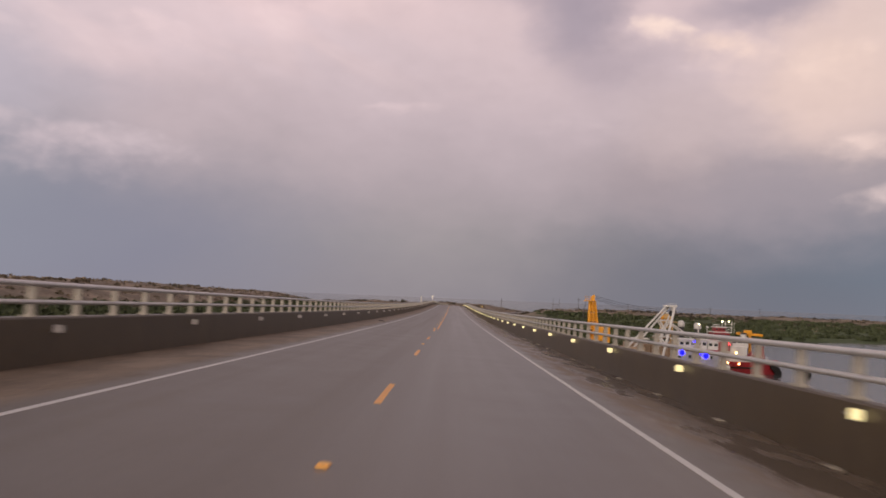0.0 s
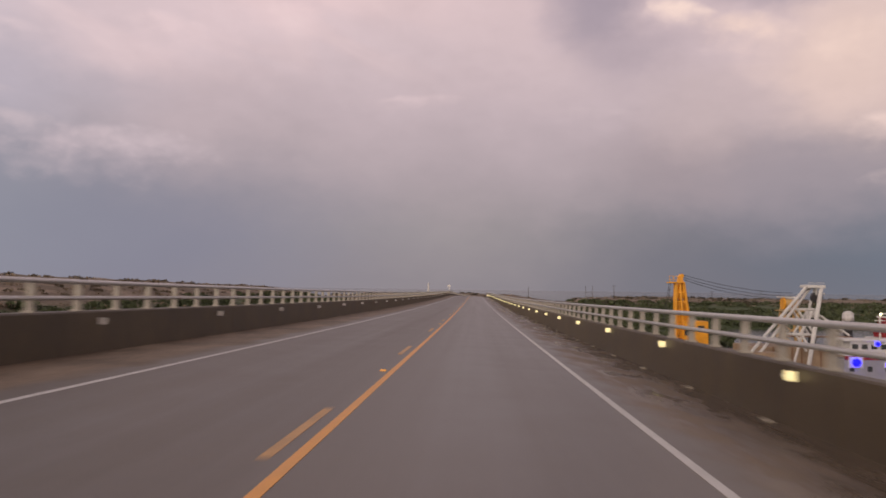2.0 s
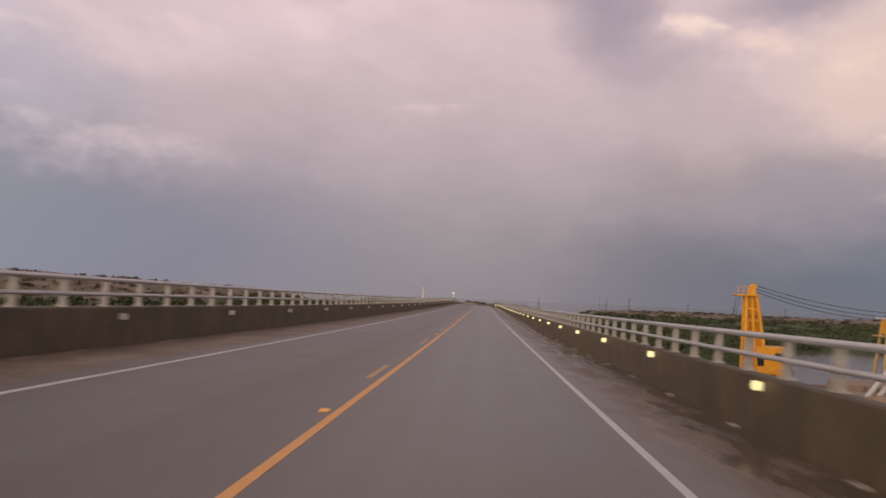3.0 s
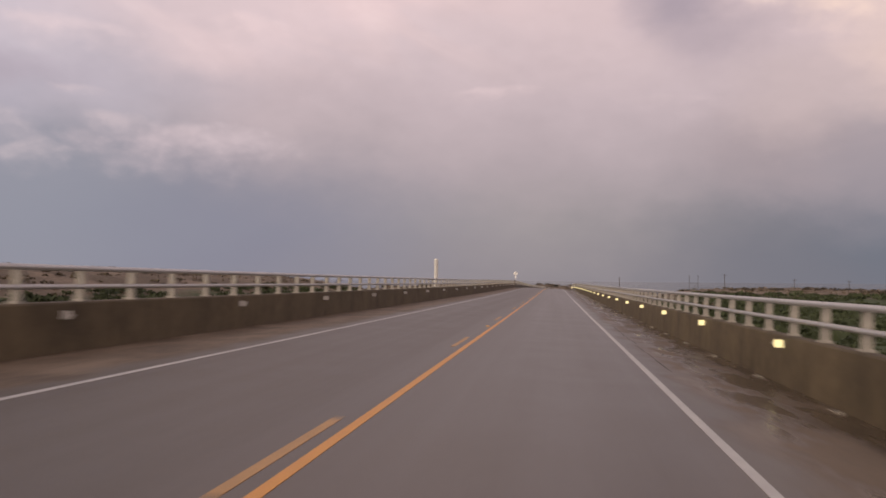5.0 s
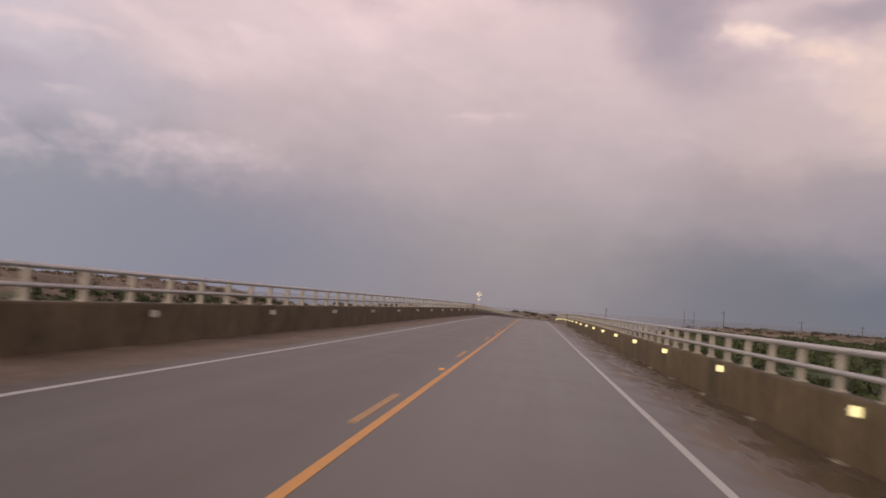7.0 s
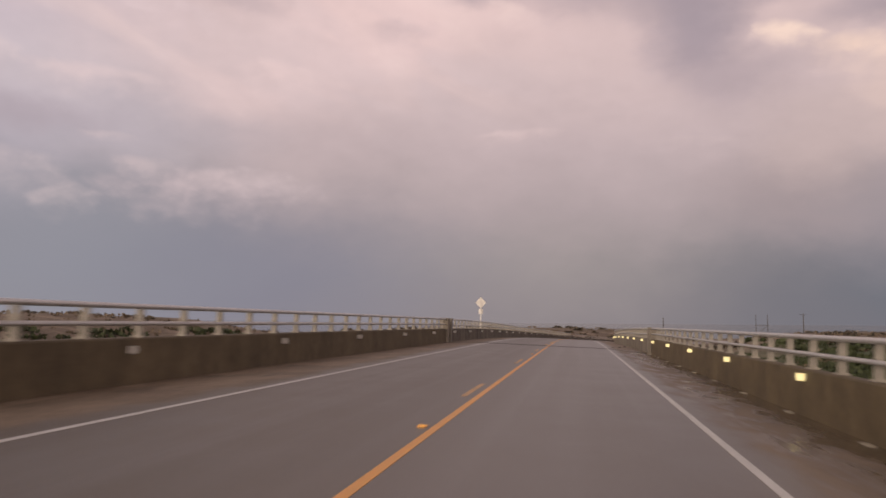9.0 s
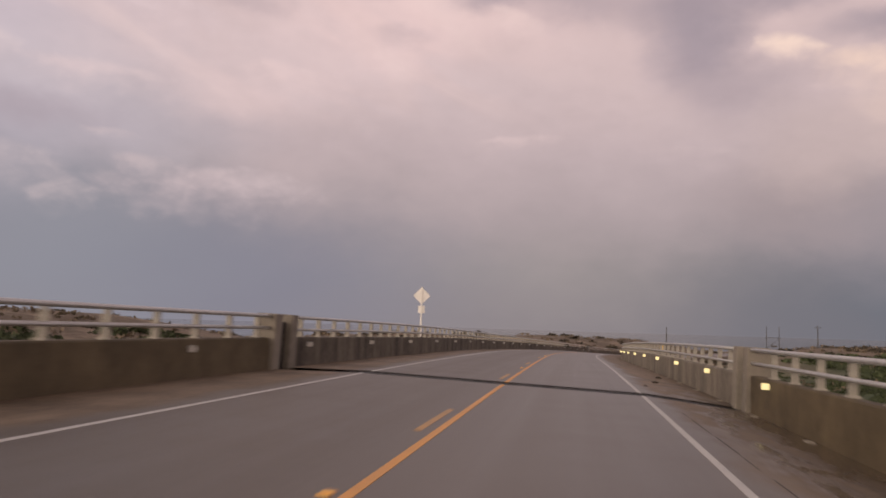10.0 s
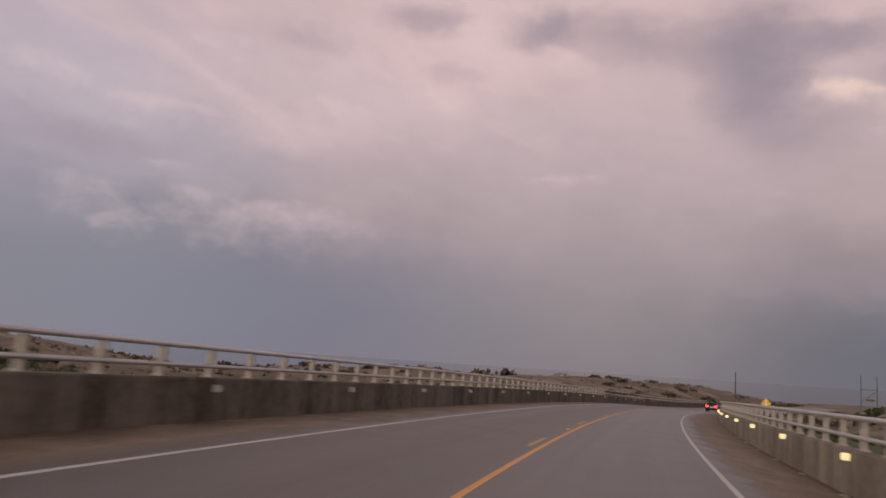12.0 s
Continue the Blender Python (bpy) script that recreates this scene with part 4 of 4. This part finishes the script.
def yellow_crane():
    z0 = SEA + 1.96
    ob = empty("crane", Matrix.Translation((33.4, 180.5, z0)), "orange-yellow tapered crane tower on a barge", "crane")
    top = 2.95 - z0
    zr = -7.2 - z0
    part("machine_house", box(bmesh.new(), (2.5, 0.2, zr + 1.2), (3.7, 3.2, 3.6), bevel=0.12), CRANE_YELLOW, ob, "orange-yellow machine house")
    part("pedestal", beam(bmesh.new(), (1.6, 0, 0), (1.6, 0, zr + 0.2), 1.6, 18), CRANE_YELLOW, ob)
    part("turntable", beam(bmesh.new(), (1.6, 0, zr - 0.5), (1.6, 0, zr - 0.2), 1.9, 18), SHIP_DARK, ob, "dark slewing ring")
    part("doorway", box(bmesh.new(), (1.05, -1.42, zr + 1.4), (0.75, 0.06, 1.3)), GLASS_DARK, ob)
    part("louvre", box(bmesh.new(), (3.2, -1.42, zr + 2.0), (1.0, 0.06, 0.6)), SHIP_DARK, ob)
    # a tapered box tower: two plated cheeks with openings and ladder-like ties
    foot = [(-0.45, -0.75), (2.0, -0.75), (2.0, 0.75), (-0.45, 0.75)]
    head = [(-0.35, -0.4), (0.85, -0.4), (0.85, 0.4), (-0.35, 0.4)]
    z1, z2 = zr + 0.2, 1.7 - z0

    def level(t):
        return [Vector((a[0] + (b[0] - a[0]) * t, a[1] + (b[1] - a[1]) * t, z1 + (z2 - z1) * t)) for a, b in zip(foot, head)]
    for a, b in zip(level(0), level(1)):
        part("tower_leg", beam(bmesh.new(), a, b, 0.24, 8, 0.2), CRANE_YELLOW, ob)
    mid = [((level(0)[0] + level(0)[1]) / 2, (level(1)[0] + level(1)[1]) / 2), ((level(0)[2] + level(0)[3]) / 2, (level(1)[2] + level(1)[3]) / 2)]
    for a, b in mid:
        part("tower_stiffener", beam(bmesh.new(), a, b, 0.2, 8, 0.16), CRANE_YELLOW, ob)
    for t in (0.03, 0.26, 0.48, 0.66, 0.82):
        q = level(t)
        part("tower_tie", bars(list(zip(q, q[1:] + q[:1])), 0.15, 6), CRANE_YELLOW, ob)
    for t0, t1 in ((0.72, 0.98), (0.5, 0.66), (0.29, 0.44), (0.06, 0.2)):
        for i in (0, 2):
            bm = bmesh.new()
            a, b = level(t0), level(t1)
            vs = [bm.verts.new(v) for v in (a[i], a[i + 1], b[i + 1], b[i])]
            bm.faces.new(vs)
            bmesh.ops.solidify(bm, geom=bm.faces[:], thickness=0.06)
            part("tower_plating", bm, CRANE_YELLOW, ob)
    part("head_platform", box(bmesh.new(), (-0.3, 0, z2 + 0.05), (2.5, 1.9, 0.2), bevel=0.04), CRANE_YELLOW, ob)
    part("head_block", box(bmesh.new(), (0.35, 0, z2 + 0.6), (0.95, 0.9, 1.1), taper=0.7, bevel=0.06), CRANE_YELLOW, ob)
    part("head_sheave", beam(bmesh.new(), (0.55, -0.35, top - 0.15), (0.55, 0.35, top - 0.15), 0.34, 14), CRANE_YELLOW, ob)
    for q in (-1.5, -0.9, -0.3):
        part("rail_post", beam(bmesh.new(), (q, -0.9, z2 + 0.1), (q, -0.9, z2 + 1.05), 0.035, 6), CRANE_YELLOW, ob)
    part("platform_rail", bars([((-1.5, -0.9, z2 + h), (-0.3, -0.9, z2 + h)) for h in (0.55, 1.05)], 0.035, 6), CRANE_YELLOW, ob)
    for q in (-0.5, 0.5):
        part("stay", beam(bmesh.new(), (-1.2, q, z2), (-2.3, q, z1 + 2.0), 0.035, 6), CABLE, ob)
    a = Vector((0.55, 0, top))
    b = Vector((52.1 - 33.4, 183 - 180.5, -0.6 - z0))
    for k, (da, db, sag) in enumerate(((0.1, 0.9, 1.2), (-0.25, 0.45, 1.4), (-0.55, 0.1, 1.7))):
        pts = [a.lerp(b, i / 12) + Vector((0, 0.25 * k, da * (1 - i / 12) + db * i / 12 - sag * 4 * (i / 12) * (1 - i / 12) / 2)) for i in range(13)]
        part("hoist_cable", tube(pts, 0.04), CABLE, ob, "sagging dark wire rope")


def a_frame():
    z0 = SEA + 1.96
    ob = empty("dredge_gantry", Matrix.Translation((47.3, 164.2, z0)), "white steel A-frame gantry with long raking legs", "gantry")
    top = 1.5 - z0
    zz = lambda z: z - z0
    part("head_beam", box(bmesh.new(), (0, 0, top - 0.22), (2.4, 2.6, 0.44), bevel=0.08), SHIP_WHITE, ob)
    part("head_rail", bars([((-1.1, -1.2, top + 0.25), (1.1, -1.2, top + 0.25))], 0.04, 6), SHIP_WHITE, ob)
    for q in (-1.0, 1.0):
        part("raking_leg", beam(bmesh.new(), (-0.55 + 0.45 * q, 0.4 * q, top - 0.3), (-11.5 + 0.95 * q, q * 0.6 - 4.4, 0.05), 0.21, 10), SHIP_WHITE, ob)
        part("front_leg", beam(bmesh.new(), (0.75, q, top - 0.3), (-2.9 - 0.9 * (q > 0), q * 1.4 - 3.6, 0.05), 0.27 if q < 0 else 0.17, 10), SHIP_WHITE, ob)
        part("rear_leg", beam(bmesh.new(), (0.2, q, zz(-2.4)), (4.1, q * 1.6, zz(-5.2)), 0.15, 8), SHIP_WHITE, ob)
        part("inner_brace", beam(bmesh.new(), (-2.4, q, zz(-1.9)), (-0.6, q - 1.0, zz(-5.1)), 0.16, 8), SHIP_WHITE, ob)
        part("inner_brace", beam(bmesh.new(), (-0.3, q, zz(-2.0)), (-2.6, q - 1.0, zz(-5.2)), 0.16, 8), SHIP_WHITE, ob)
        part("low_strut", beam(bmesh.new(), (-2.4, q - 1.0, zz(-5.1)), (-1.3, q - 2.0, zz(-7.4)), 0.16, 8), SHIP_WHITE, ob)
    for x0, x1, y, z in ((-2.7, 0.3, -0.6, -1.8), (-3.6, -0.6, -1.4, -5.15), (-8.5, -5.2, -2.6, -5.7)):
        for d in (-0.8, 1.2):
            part("cross_tie", beam(bmesh.new(), (x0, y + d, zz(z)), (x1, y + d, zz(z)), 0.15), SHIP_WHITE, ob)
    part("leg_tie", beam(bmesh.new(), (-8.4, -4.6, zz(-5.9)), (-7.9, -0.8, zz(-5.7)), 0.13, 8), SHIP_WHITE, ob)
    part("foot_plate", box(bmesh.new(), (-10.1, -3.8, zz(-8.6)), (1.3, 3.6, 0.22), Matrix.Rotation(-0.66, 4, "Y")), CRANE_YELLOW, ob, "yellow tread plate between the legs")
    part("catwalk", box(bmesh.new(), (1.4, 2.2, zz(-5.6)), (9.0, 1.4, 0.16)), RUST, ob, "rusty catwalk")
    part("sheave", beam(bmesh.new(), (0.5, -0.35, top - 1.7), (0.5, 0.35, top - 1.7), 0.72, 18), SHIP_DARK, ob, "dark sheave wheel")
    part("sheave_bracket", box(bmesh.new(), (0.35, 0, top - 0.85), (0.3, 0.9, 1.0)), SHIP_WHITE, ob)
    part("deck_lamp", ball(bmesh.new(), (1.3, -0.5, top - 1.2), 0.14), SHIP_WHITE, ob)


def ladder_derrick():
    """The far derrick whose head shows behind the gantry."""
    z0 = SEA + 1.96
    ob = empty("derrick", Matrix.Translation((52.1, 184.5, z0)), "tan and white derrick with a winch drum at its head", "derrick")
    h = -0.3 - z0
    for x, y in ((-1.4, -1.2), (1.4, -1.2), (1.4, 1.2), (-1.4, 1.2)):
        part("leg", beam(bmesh.new(), (x * 1.3, y * 1.3, 0), (x * 0.6, y * 0.6, h - 0.8), 0.2, 8), DERRICK_TAN, ob)
    for k in range(5):
        t0, t1 = k / 5, (k + 1) / 5
        w0, w1 = 1.8 - 1.0 * t0, 1.8 - 1.0 * t1
        part("brace", bars([((-w0, -w0 * 0.86, t0 * (h - 0.8)), (w1, -w1 * 0.86, t1 * (h - 0.8))), ((w0, -w0 * 0.86, t0 * (h - 0.8)), (-w1, -w1 * 0.86, t1 * (h - 0.8)))], 0.1, 6), DERRICK_TAN, ob)
    part("winch_drum", beam(bmesh.new(), (-1.2, -1.0, h - 1.0), (0.9, -1.0, h - 1.2), 0.75, 16), DERRICK_TAN, ob, "tan winch drum")
    part("drum_flange", beam(bmesh.new(), (-1.4, -1.0, h - 1.0), (-1.2, -1.0, h - 1.0), 1.0, 16), CRANE_YELLOW, ob, "yellow drum flange")
    part("head_cap", box(bmesh.new(), (-0.2, 0, h - 0.1), (2.6, 2.2, 0.3), bevel=0.06), SHIP_WHITE, ob, "white head cap")
    part("work_platform", box(bmesh.new(), (0.3, 0, h - 2.2), (3.8, 3.2, 0.18)), DERRICK_TAN, ob)


def hull_shape(length, beam_w, height, sheer=0.5):
    """A boat hull: pointed bow at +x, square stern."""
    bm = bmesh.new()
    rings = []
    for i in range(9):
        t = i / 8
        w = beam_w / 2 * (1 - max(0, (t - 0.55) / 0.45) ** 2) + 0.02
        zt = height + sheer * t * t
        x = -length / 2 + length * t
        rings.append([bm.verts.new(p) for p in ((x, -w, zt), (x - 0.02 * t, -w * 0.8, -0.8), (x, w * 0.8, -0.8), (x, w, zt))])
    for a, b in zip(rings, rings[1:]):
        for j in range(4):
            bm.faces.new((a[j], a[(j + 1) % 4], b[(j + 1) % 4], b[j]))
    bm.faces.new(rings[0])
    bm.faces.new(list(reversed(rings[-1])))
    return bm


def cabin(ob, centre, size, mat, windows=3, label="", front=-1):
    part("cabin", box(bmesh.new(), centre, size, bevel=0.08), mat, ob, label)
    for i in range(windows):
        x = centre[0] - size[0] / 2 + size[0] * (i + 0.5) / windows
        part("window", box(bmesh.new(), (x, centre[1] + front * (size[1] / 2 + 0.01), centre[2] + size[2] * 0.12), (size[0] / windows * 0.62, 0.05, size[2] * 0.36)), GLASS_DARK, ob)


def lamp(ob, at, mat, r=0.16, name="deck_lamp", label=""):
    part(name, ball(bmesh.new(), at, r), mat, ob, label)


def rail_run(ob, x0, x1, y, z, n, mat):
    """A thin deck railing."""
    part("deck_rail", bars([((x0, y, z + 0.5), (x1, y, z + 0.5)), ((x0, y, z + 1.0), (x1, y, z + 1.0))], 0.035, 6), mat, ob)
    for q in np.linspace(x0, x1, n):
        part("rail_stanchion", beam(bmesh.new(), (q, y, z), (q, y, z + 1.0), 0.035, 6), mat, ob)


def white_boat():
    ob = empty("patrol_boat", Matrix.Translation((48.0, 149.6, SEA)), "white workboat with lit blue lamps and a red band", "boat")
    part("hull", hull_shape(14, 4.6, 2.2), SHIP_GREY, ob)
    part("deckhouse", box(bmesh.new(), (0.2, 0, 3.7), (8.6, 3.2, 3.0), bevel=0.1), SHIP_GREY, ob, "grey lower deckhouse")
    part("red_band", box(bmesh.new(), (0.2, -1.62, 5.35), (8.4, 0.14, 0.42), bevel=0.03), SHIP_RED, ob, "dark red painted band")
    part("bridge_deck", box(bmesh.new(), (0, 0, 5.62), (8.0, 3.5, 0.12), bevel=0.04), SHIP_WHITE, ob)
    cabin(ob, (-0.6, 0, 6.45), (5.4, 2.9, 1.55), SHIP_WHITE, 5)
    part("roof", box(bmesh.new(), (-0.9, 0, 7.36), (6.5, 3.5, 0.26), bevel=0.06), SHIP_WHITE, ob, "white overhanging bridge roof")
    cabin(ob, (3.3, 0, 6.35), (2.0, 2.6, 1.5), SHIP_WHITE, 2)
    for q in (-3.2, -1.2, 0.8, 2.8):
        part("window", box(bmesh.new(), (q, -1.62, 4.1), (0.55, 0.05, 0.6), bevel=0.02), GLASS_DARK, ob)
    rail_run(ob, 1.9, 4.2, -1.5, 7.2, 4, SHIP_WHITE)
    part("mast", beam(bmesh.new(), (0.8, 0, 7.4), (0.8, 0, 10.3), 0.1, 8), SHIP_WHITE, ob)
    part("mast_yard", beam(bmesh.new(), (0.2, 0, 9.6), (1.4, 0, 9.6), 0.06, 6), SHIP_WHITE, ob)
    part("mast", beam(bmesh.new(), (2.5, 0, 7.1), (2.5, 0, 9.6), 0.07, 8), SHIP_WHITE, ob)
    part("radar_dome", ball(bmesh.new(), (2.5, 0, 9.8), 0.27, 0.85), SHIP_WHITE, ob, "small white radar dome", True)
    lamp(ob, (0.8, -0.2, 10.35), LAMP_WHITE, 0.13, "mast_lamp", "lit white mast lamp")
    for x, z, r in ((-2.8, 4.85, 0.46), (1.75, 4.4, 0.5), (0.75, 4.6, 0.22), (-0.4, 7.0, 0.24)):
        part("lamp_housing", box(bmesh.new(), (x, -1.66, z), (r * 3.6, 0.12, r * 2.8), bevel=0.04), SHIP_WHITE, ob)
        lamp(ob, (x, -1.85, z), LAMP_BLUE, r, "blue_lamp", "lit blue lamp")
    part("fender_tube", beam(bmesh.new(), (-6.6, -2.35, 1.9), (3.6, -2.35, 1.9), 0.2, 10), RUBBER, ob, "black rubber fender")
    part("bow_fender", ball(bmesh.new(), (6.2, -0.9, 2.2), 0.55), SHIP_WHITE, ob, "white ball fender")


def red_boat():
    ob = empty("red_vessel", Matrix.Translation((63.0, 165.5, SEA)), "red and white work vessel with lit deck lamps", "boat")
    part("hull", hull_shape(15.5, 5.4, 2.5), SHIP_RED, ob)
    part("bulwark_rail", box(bmesh.new(), (-1.6, -2.72, 2.62), (10.6, 0.16, 0.2), bevel=0.04), SHIP_WHITE, ob, "white bulwark rail")
    part("rub_rail", beam(bmesh.new(), (-7.6, -2.72, 1.3), (3.0, -2.72, 1.3), 0.16, 8), RUBBER, ob)
    part("deckhouse", box(bmesh.new(), (-3.2, 0, 4.1), (7.4, 4.0, 3.2), bevel=0.1), SHIP_WHITE, ob, "white deckhouse")
    part("red_house", box(bmesh.new(), (-5.4, -0.7, 5.6), (4.4, 3.4, 2.0), bevel=0.1), SHIP_RED, ob, "dark red wheelhouse base")
    part("visor", box(bmesh.new(), (-5.2, -0.7, 6.68), (4.9, 3.8, 0.3), bevel=0.08), SHIP_WHITE, ob, "white curved visor")
    cabin(ob, (-4.9, -0.4, 7.6), (3.4, 2.8, 1.6), SHIP_RED, 4)
    part("roof", box(bmesh.new(), (-4.8, -0.4, 8.5), (4.0, 3.2, 0.22), bevel=0.05), SHIP_WHITE, ob)
    cabin(ob, (-5.0, -0.3, 9.0), (2.2, 2.0, 0.85), SHIP_RED, 3)
    part("top_roof", box(bmesh.new(), (-4.9, -0.3, 9.55), (2.7, 2.4, 0.2), bevel=0.05), SHIP_WHITE, ob)
    part("radar_bar", box(bmesh.new(), (-5.5, -0.3, 10.0), (1.4, 0.2, 0.2), bevel=0.04), SHIP_WHITE, ob)
    cabin(ob, (-0.8, 0.2, 6.5), (3.6, 3.0, 2.2), SHIP_WHITE, 3)
    part("funnel", beam(bmesh.new(), (0.6, 0.6, 6.4), (0.6, 0.6, 8.2), 0.7, 16, 0.6), SHIP_WHITE, ob)
    part("funnel_cap", beam(bmesh.new(), (0.6, 0.6, 8.2), (0.6, 0.6, 8.5), 0.64, 16), SHIP_DARK, ob)
    # a lattice signal mast with lamps at its head
    for x in (-3.6, -2.2):
        part("mast_leg", beam(bmesh.new(), (x, -0.2, 8.5), (x, -0.2, 10.9), 0.08, 8), SHIP_WHITE, ob)
    part("mast_rung", bars([((-3.6, -0.2, h), (-2.2, -0.2, h)) for h in (9.0, 9.6, 10.2)] + [((-3.6, -0.2, 8.6), (-2.2, -0.2, 9.6))], 0.05, 6), SHIP_WHITE, ob)
    part("antenna", beam(bmesh.new(), (-1.7, -0.2, 8.4), (-1.7, -0.2, 10.6), 0.04, 6), SHIP_WHITE, ob)
    lamp(ob, (-4.3, -0.4, 10.75), LAMP_WHITE, 0.2, "mast_lamp", "lit white mast lamp")
    lamp(ob, (-2.9, -0.4, 10.8), LAMP_WHITE, 0.17, "mast_lamp", "lit white mast lamp")
    part("lamp_stalk", beam(bmesh.new(), (-4.3, -0.3, 9.6), (-4.3, -0.3, 10.6), 0.06, 6), SHIP_WHITE, ob)
    for k, q in enumerate((1.2, 2.0, 2.8, 3.5)):
        part("vent", beam(bmesh.new(), (q, -1.4, 3.2), (q + 0.35, -1.4, 4.7 - 0.12 * k), 0.26, 8), SHIP_RED, ob, "red cowl vent")
    part("deck_machinery", box(bmesh.new(), (2.6, 0, 3.3), (3.6, 3.2, 1.6), bevel=0.15), SHIP_RED, ob)
    part("samson_post", beam(bmesh.new(), (4.2, -0.8, 2.6), (4.2, -0.8, 5.9), 0.28, 10), SHIP_RED, ob)
    part("crane_post", beam(bmesh.new(), (2.3, 1.4, 3.0), (2.3, 1.4, 8.6), 0.3, 10), CRANE_YELLOW, ob)
    part("crane_arm", box(bmesh.new(), (2.2, 1.4, 8.2), (5.6, 0.6, 0.5), Matrix.Rotation(0.05, 4, "Y"), bevel=0.06), CRANE_YELLOW, ob, "orange-yellow deck crane arm")
    part("crane_box", box(bmesh.new(), (1.8, 1.4, 8.7), (1.6, 0.8, 0.7), bevel=0.08), CRANE_YELLOW, ob)
    rail_run(ob, -0.5, 4.6, -2.5, 2.7, 6, SHIP_WHITE)
    for x, z in ((-3.8, 2.25), (-1.5, 2.1), (2.4, 1.95), (-1.85, 4.3)):
        lamp(ob, (x, -2.88 if z < 3 else -2.2, z), LAMP_WARM, 0.24, "deck_lamp", "lit orange deck lamp")
    lamp(ob, (-3.4, -2.5, 6.1), LAMP_RED, 0.2, "red_lamp", "lit red lamp")
    for k, (x, z) in enumerate(((6.3, 1.6), (7.1, 0.9), (7.6, 0.3))):
        part("tyre_fender", beam(bmesh.new(), (x, -1.9 + k * 0.5, z), (x, -1.3 + k * 0.5, z), 0.7, 14), RUBBER, ob)


def black_buoy():
    ob = empty("mooring_fender", Matrix.Translation((75.7, 163, SEA)), "black round floating mooring fender", "fender")
    part("body", ball(bmesh.new(), (0, 0, 0.35), 1.0, 0.9), RUBBER, ob, smooth=True)
    part("collar", beam(bmesh.new(), (0, 0, 1.1), (0, 0, 1.5), 0.3, 12), SHIP_DARK, ob)


barge()
yellow_crane()
a_frame()
ladder_derrick()
white_boat()
red_boat()
black_buoy()


# ---- the car ahead ----
def car(s, lat):
    ob = empty("car", stand(s, lat, 0.0) @ Matrix.Diagonal((1, 1, 1, 1)), "dark grey car with lit red tail lamps", "car")
    bm = box(bmesh.new(), (0, 0, 0.66), (1.86, 4.6, 0.72), bevel=0.12)
    part("body", bm, CAR_PAINT, ob, smooth=False)
    bm = bmesh.new()
    box(bm, (0, -0.35, 1.22), (1.62, 2.7, 0.5), taper=0.78, bevel=0.06)
    part("greenhouse", bm, CAR_PAINT, ob)
    part("rear_window", box(bmesh.new(), (0, -1.58, 1.24), (1.25, 0.05, 0.38), Matrix.Rotation(-0.5, 4, "X")), GLASS_DARK, ob)
    part("bumper", box(bmesh.new(), (0, -2.3, 0.46), (1.84, 0.16, 0.26), bevel=0.05), RUBBER, ob)
    part("plate_plinth", box(bmesh.new(), (0, -2.32, 0.78), (0.5, 0.03, 0.14)), LENS_DULL, ob)
    for q in (-0.66, 0.66):
        part("tail_lamp", box(bmesh.new(), (q, -2.30, 0.9), (0.36, 0.06, 0.22), bevel=0.02), LAMP_RED, ob, "lit red tail lamp")
    for q in (-0.8, 0.8):
        for w in (-1.4, 1.4):
            wheel = part("wheel", beam(bmesh.new(), (q - 0.11, w, 0.33), (q + 0.11, w, 0.33), 0.33, 18), RUBBER, ob)
            part("rim", beam(bmesh.new(), (q - 0.12, w, 0.33), (q + 0.12, w, 0.33), 0.2, 14), BARE_ALU, wheel)
    for q in (-0.97, 0.97):
        part("side_mirror", box(bmesh.new(), (q, 0.8, 1.08), (0.16, 0.12, 0.14), bevel=0.03), CAR_PAINT, ob)


car(475.0, 1.8)
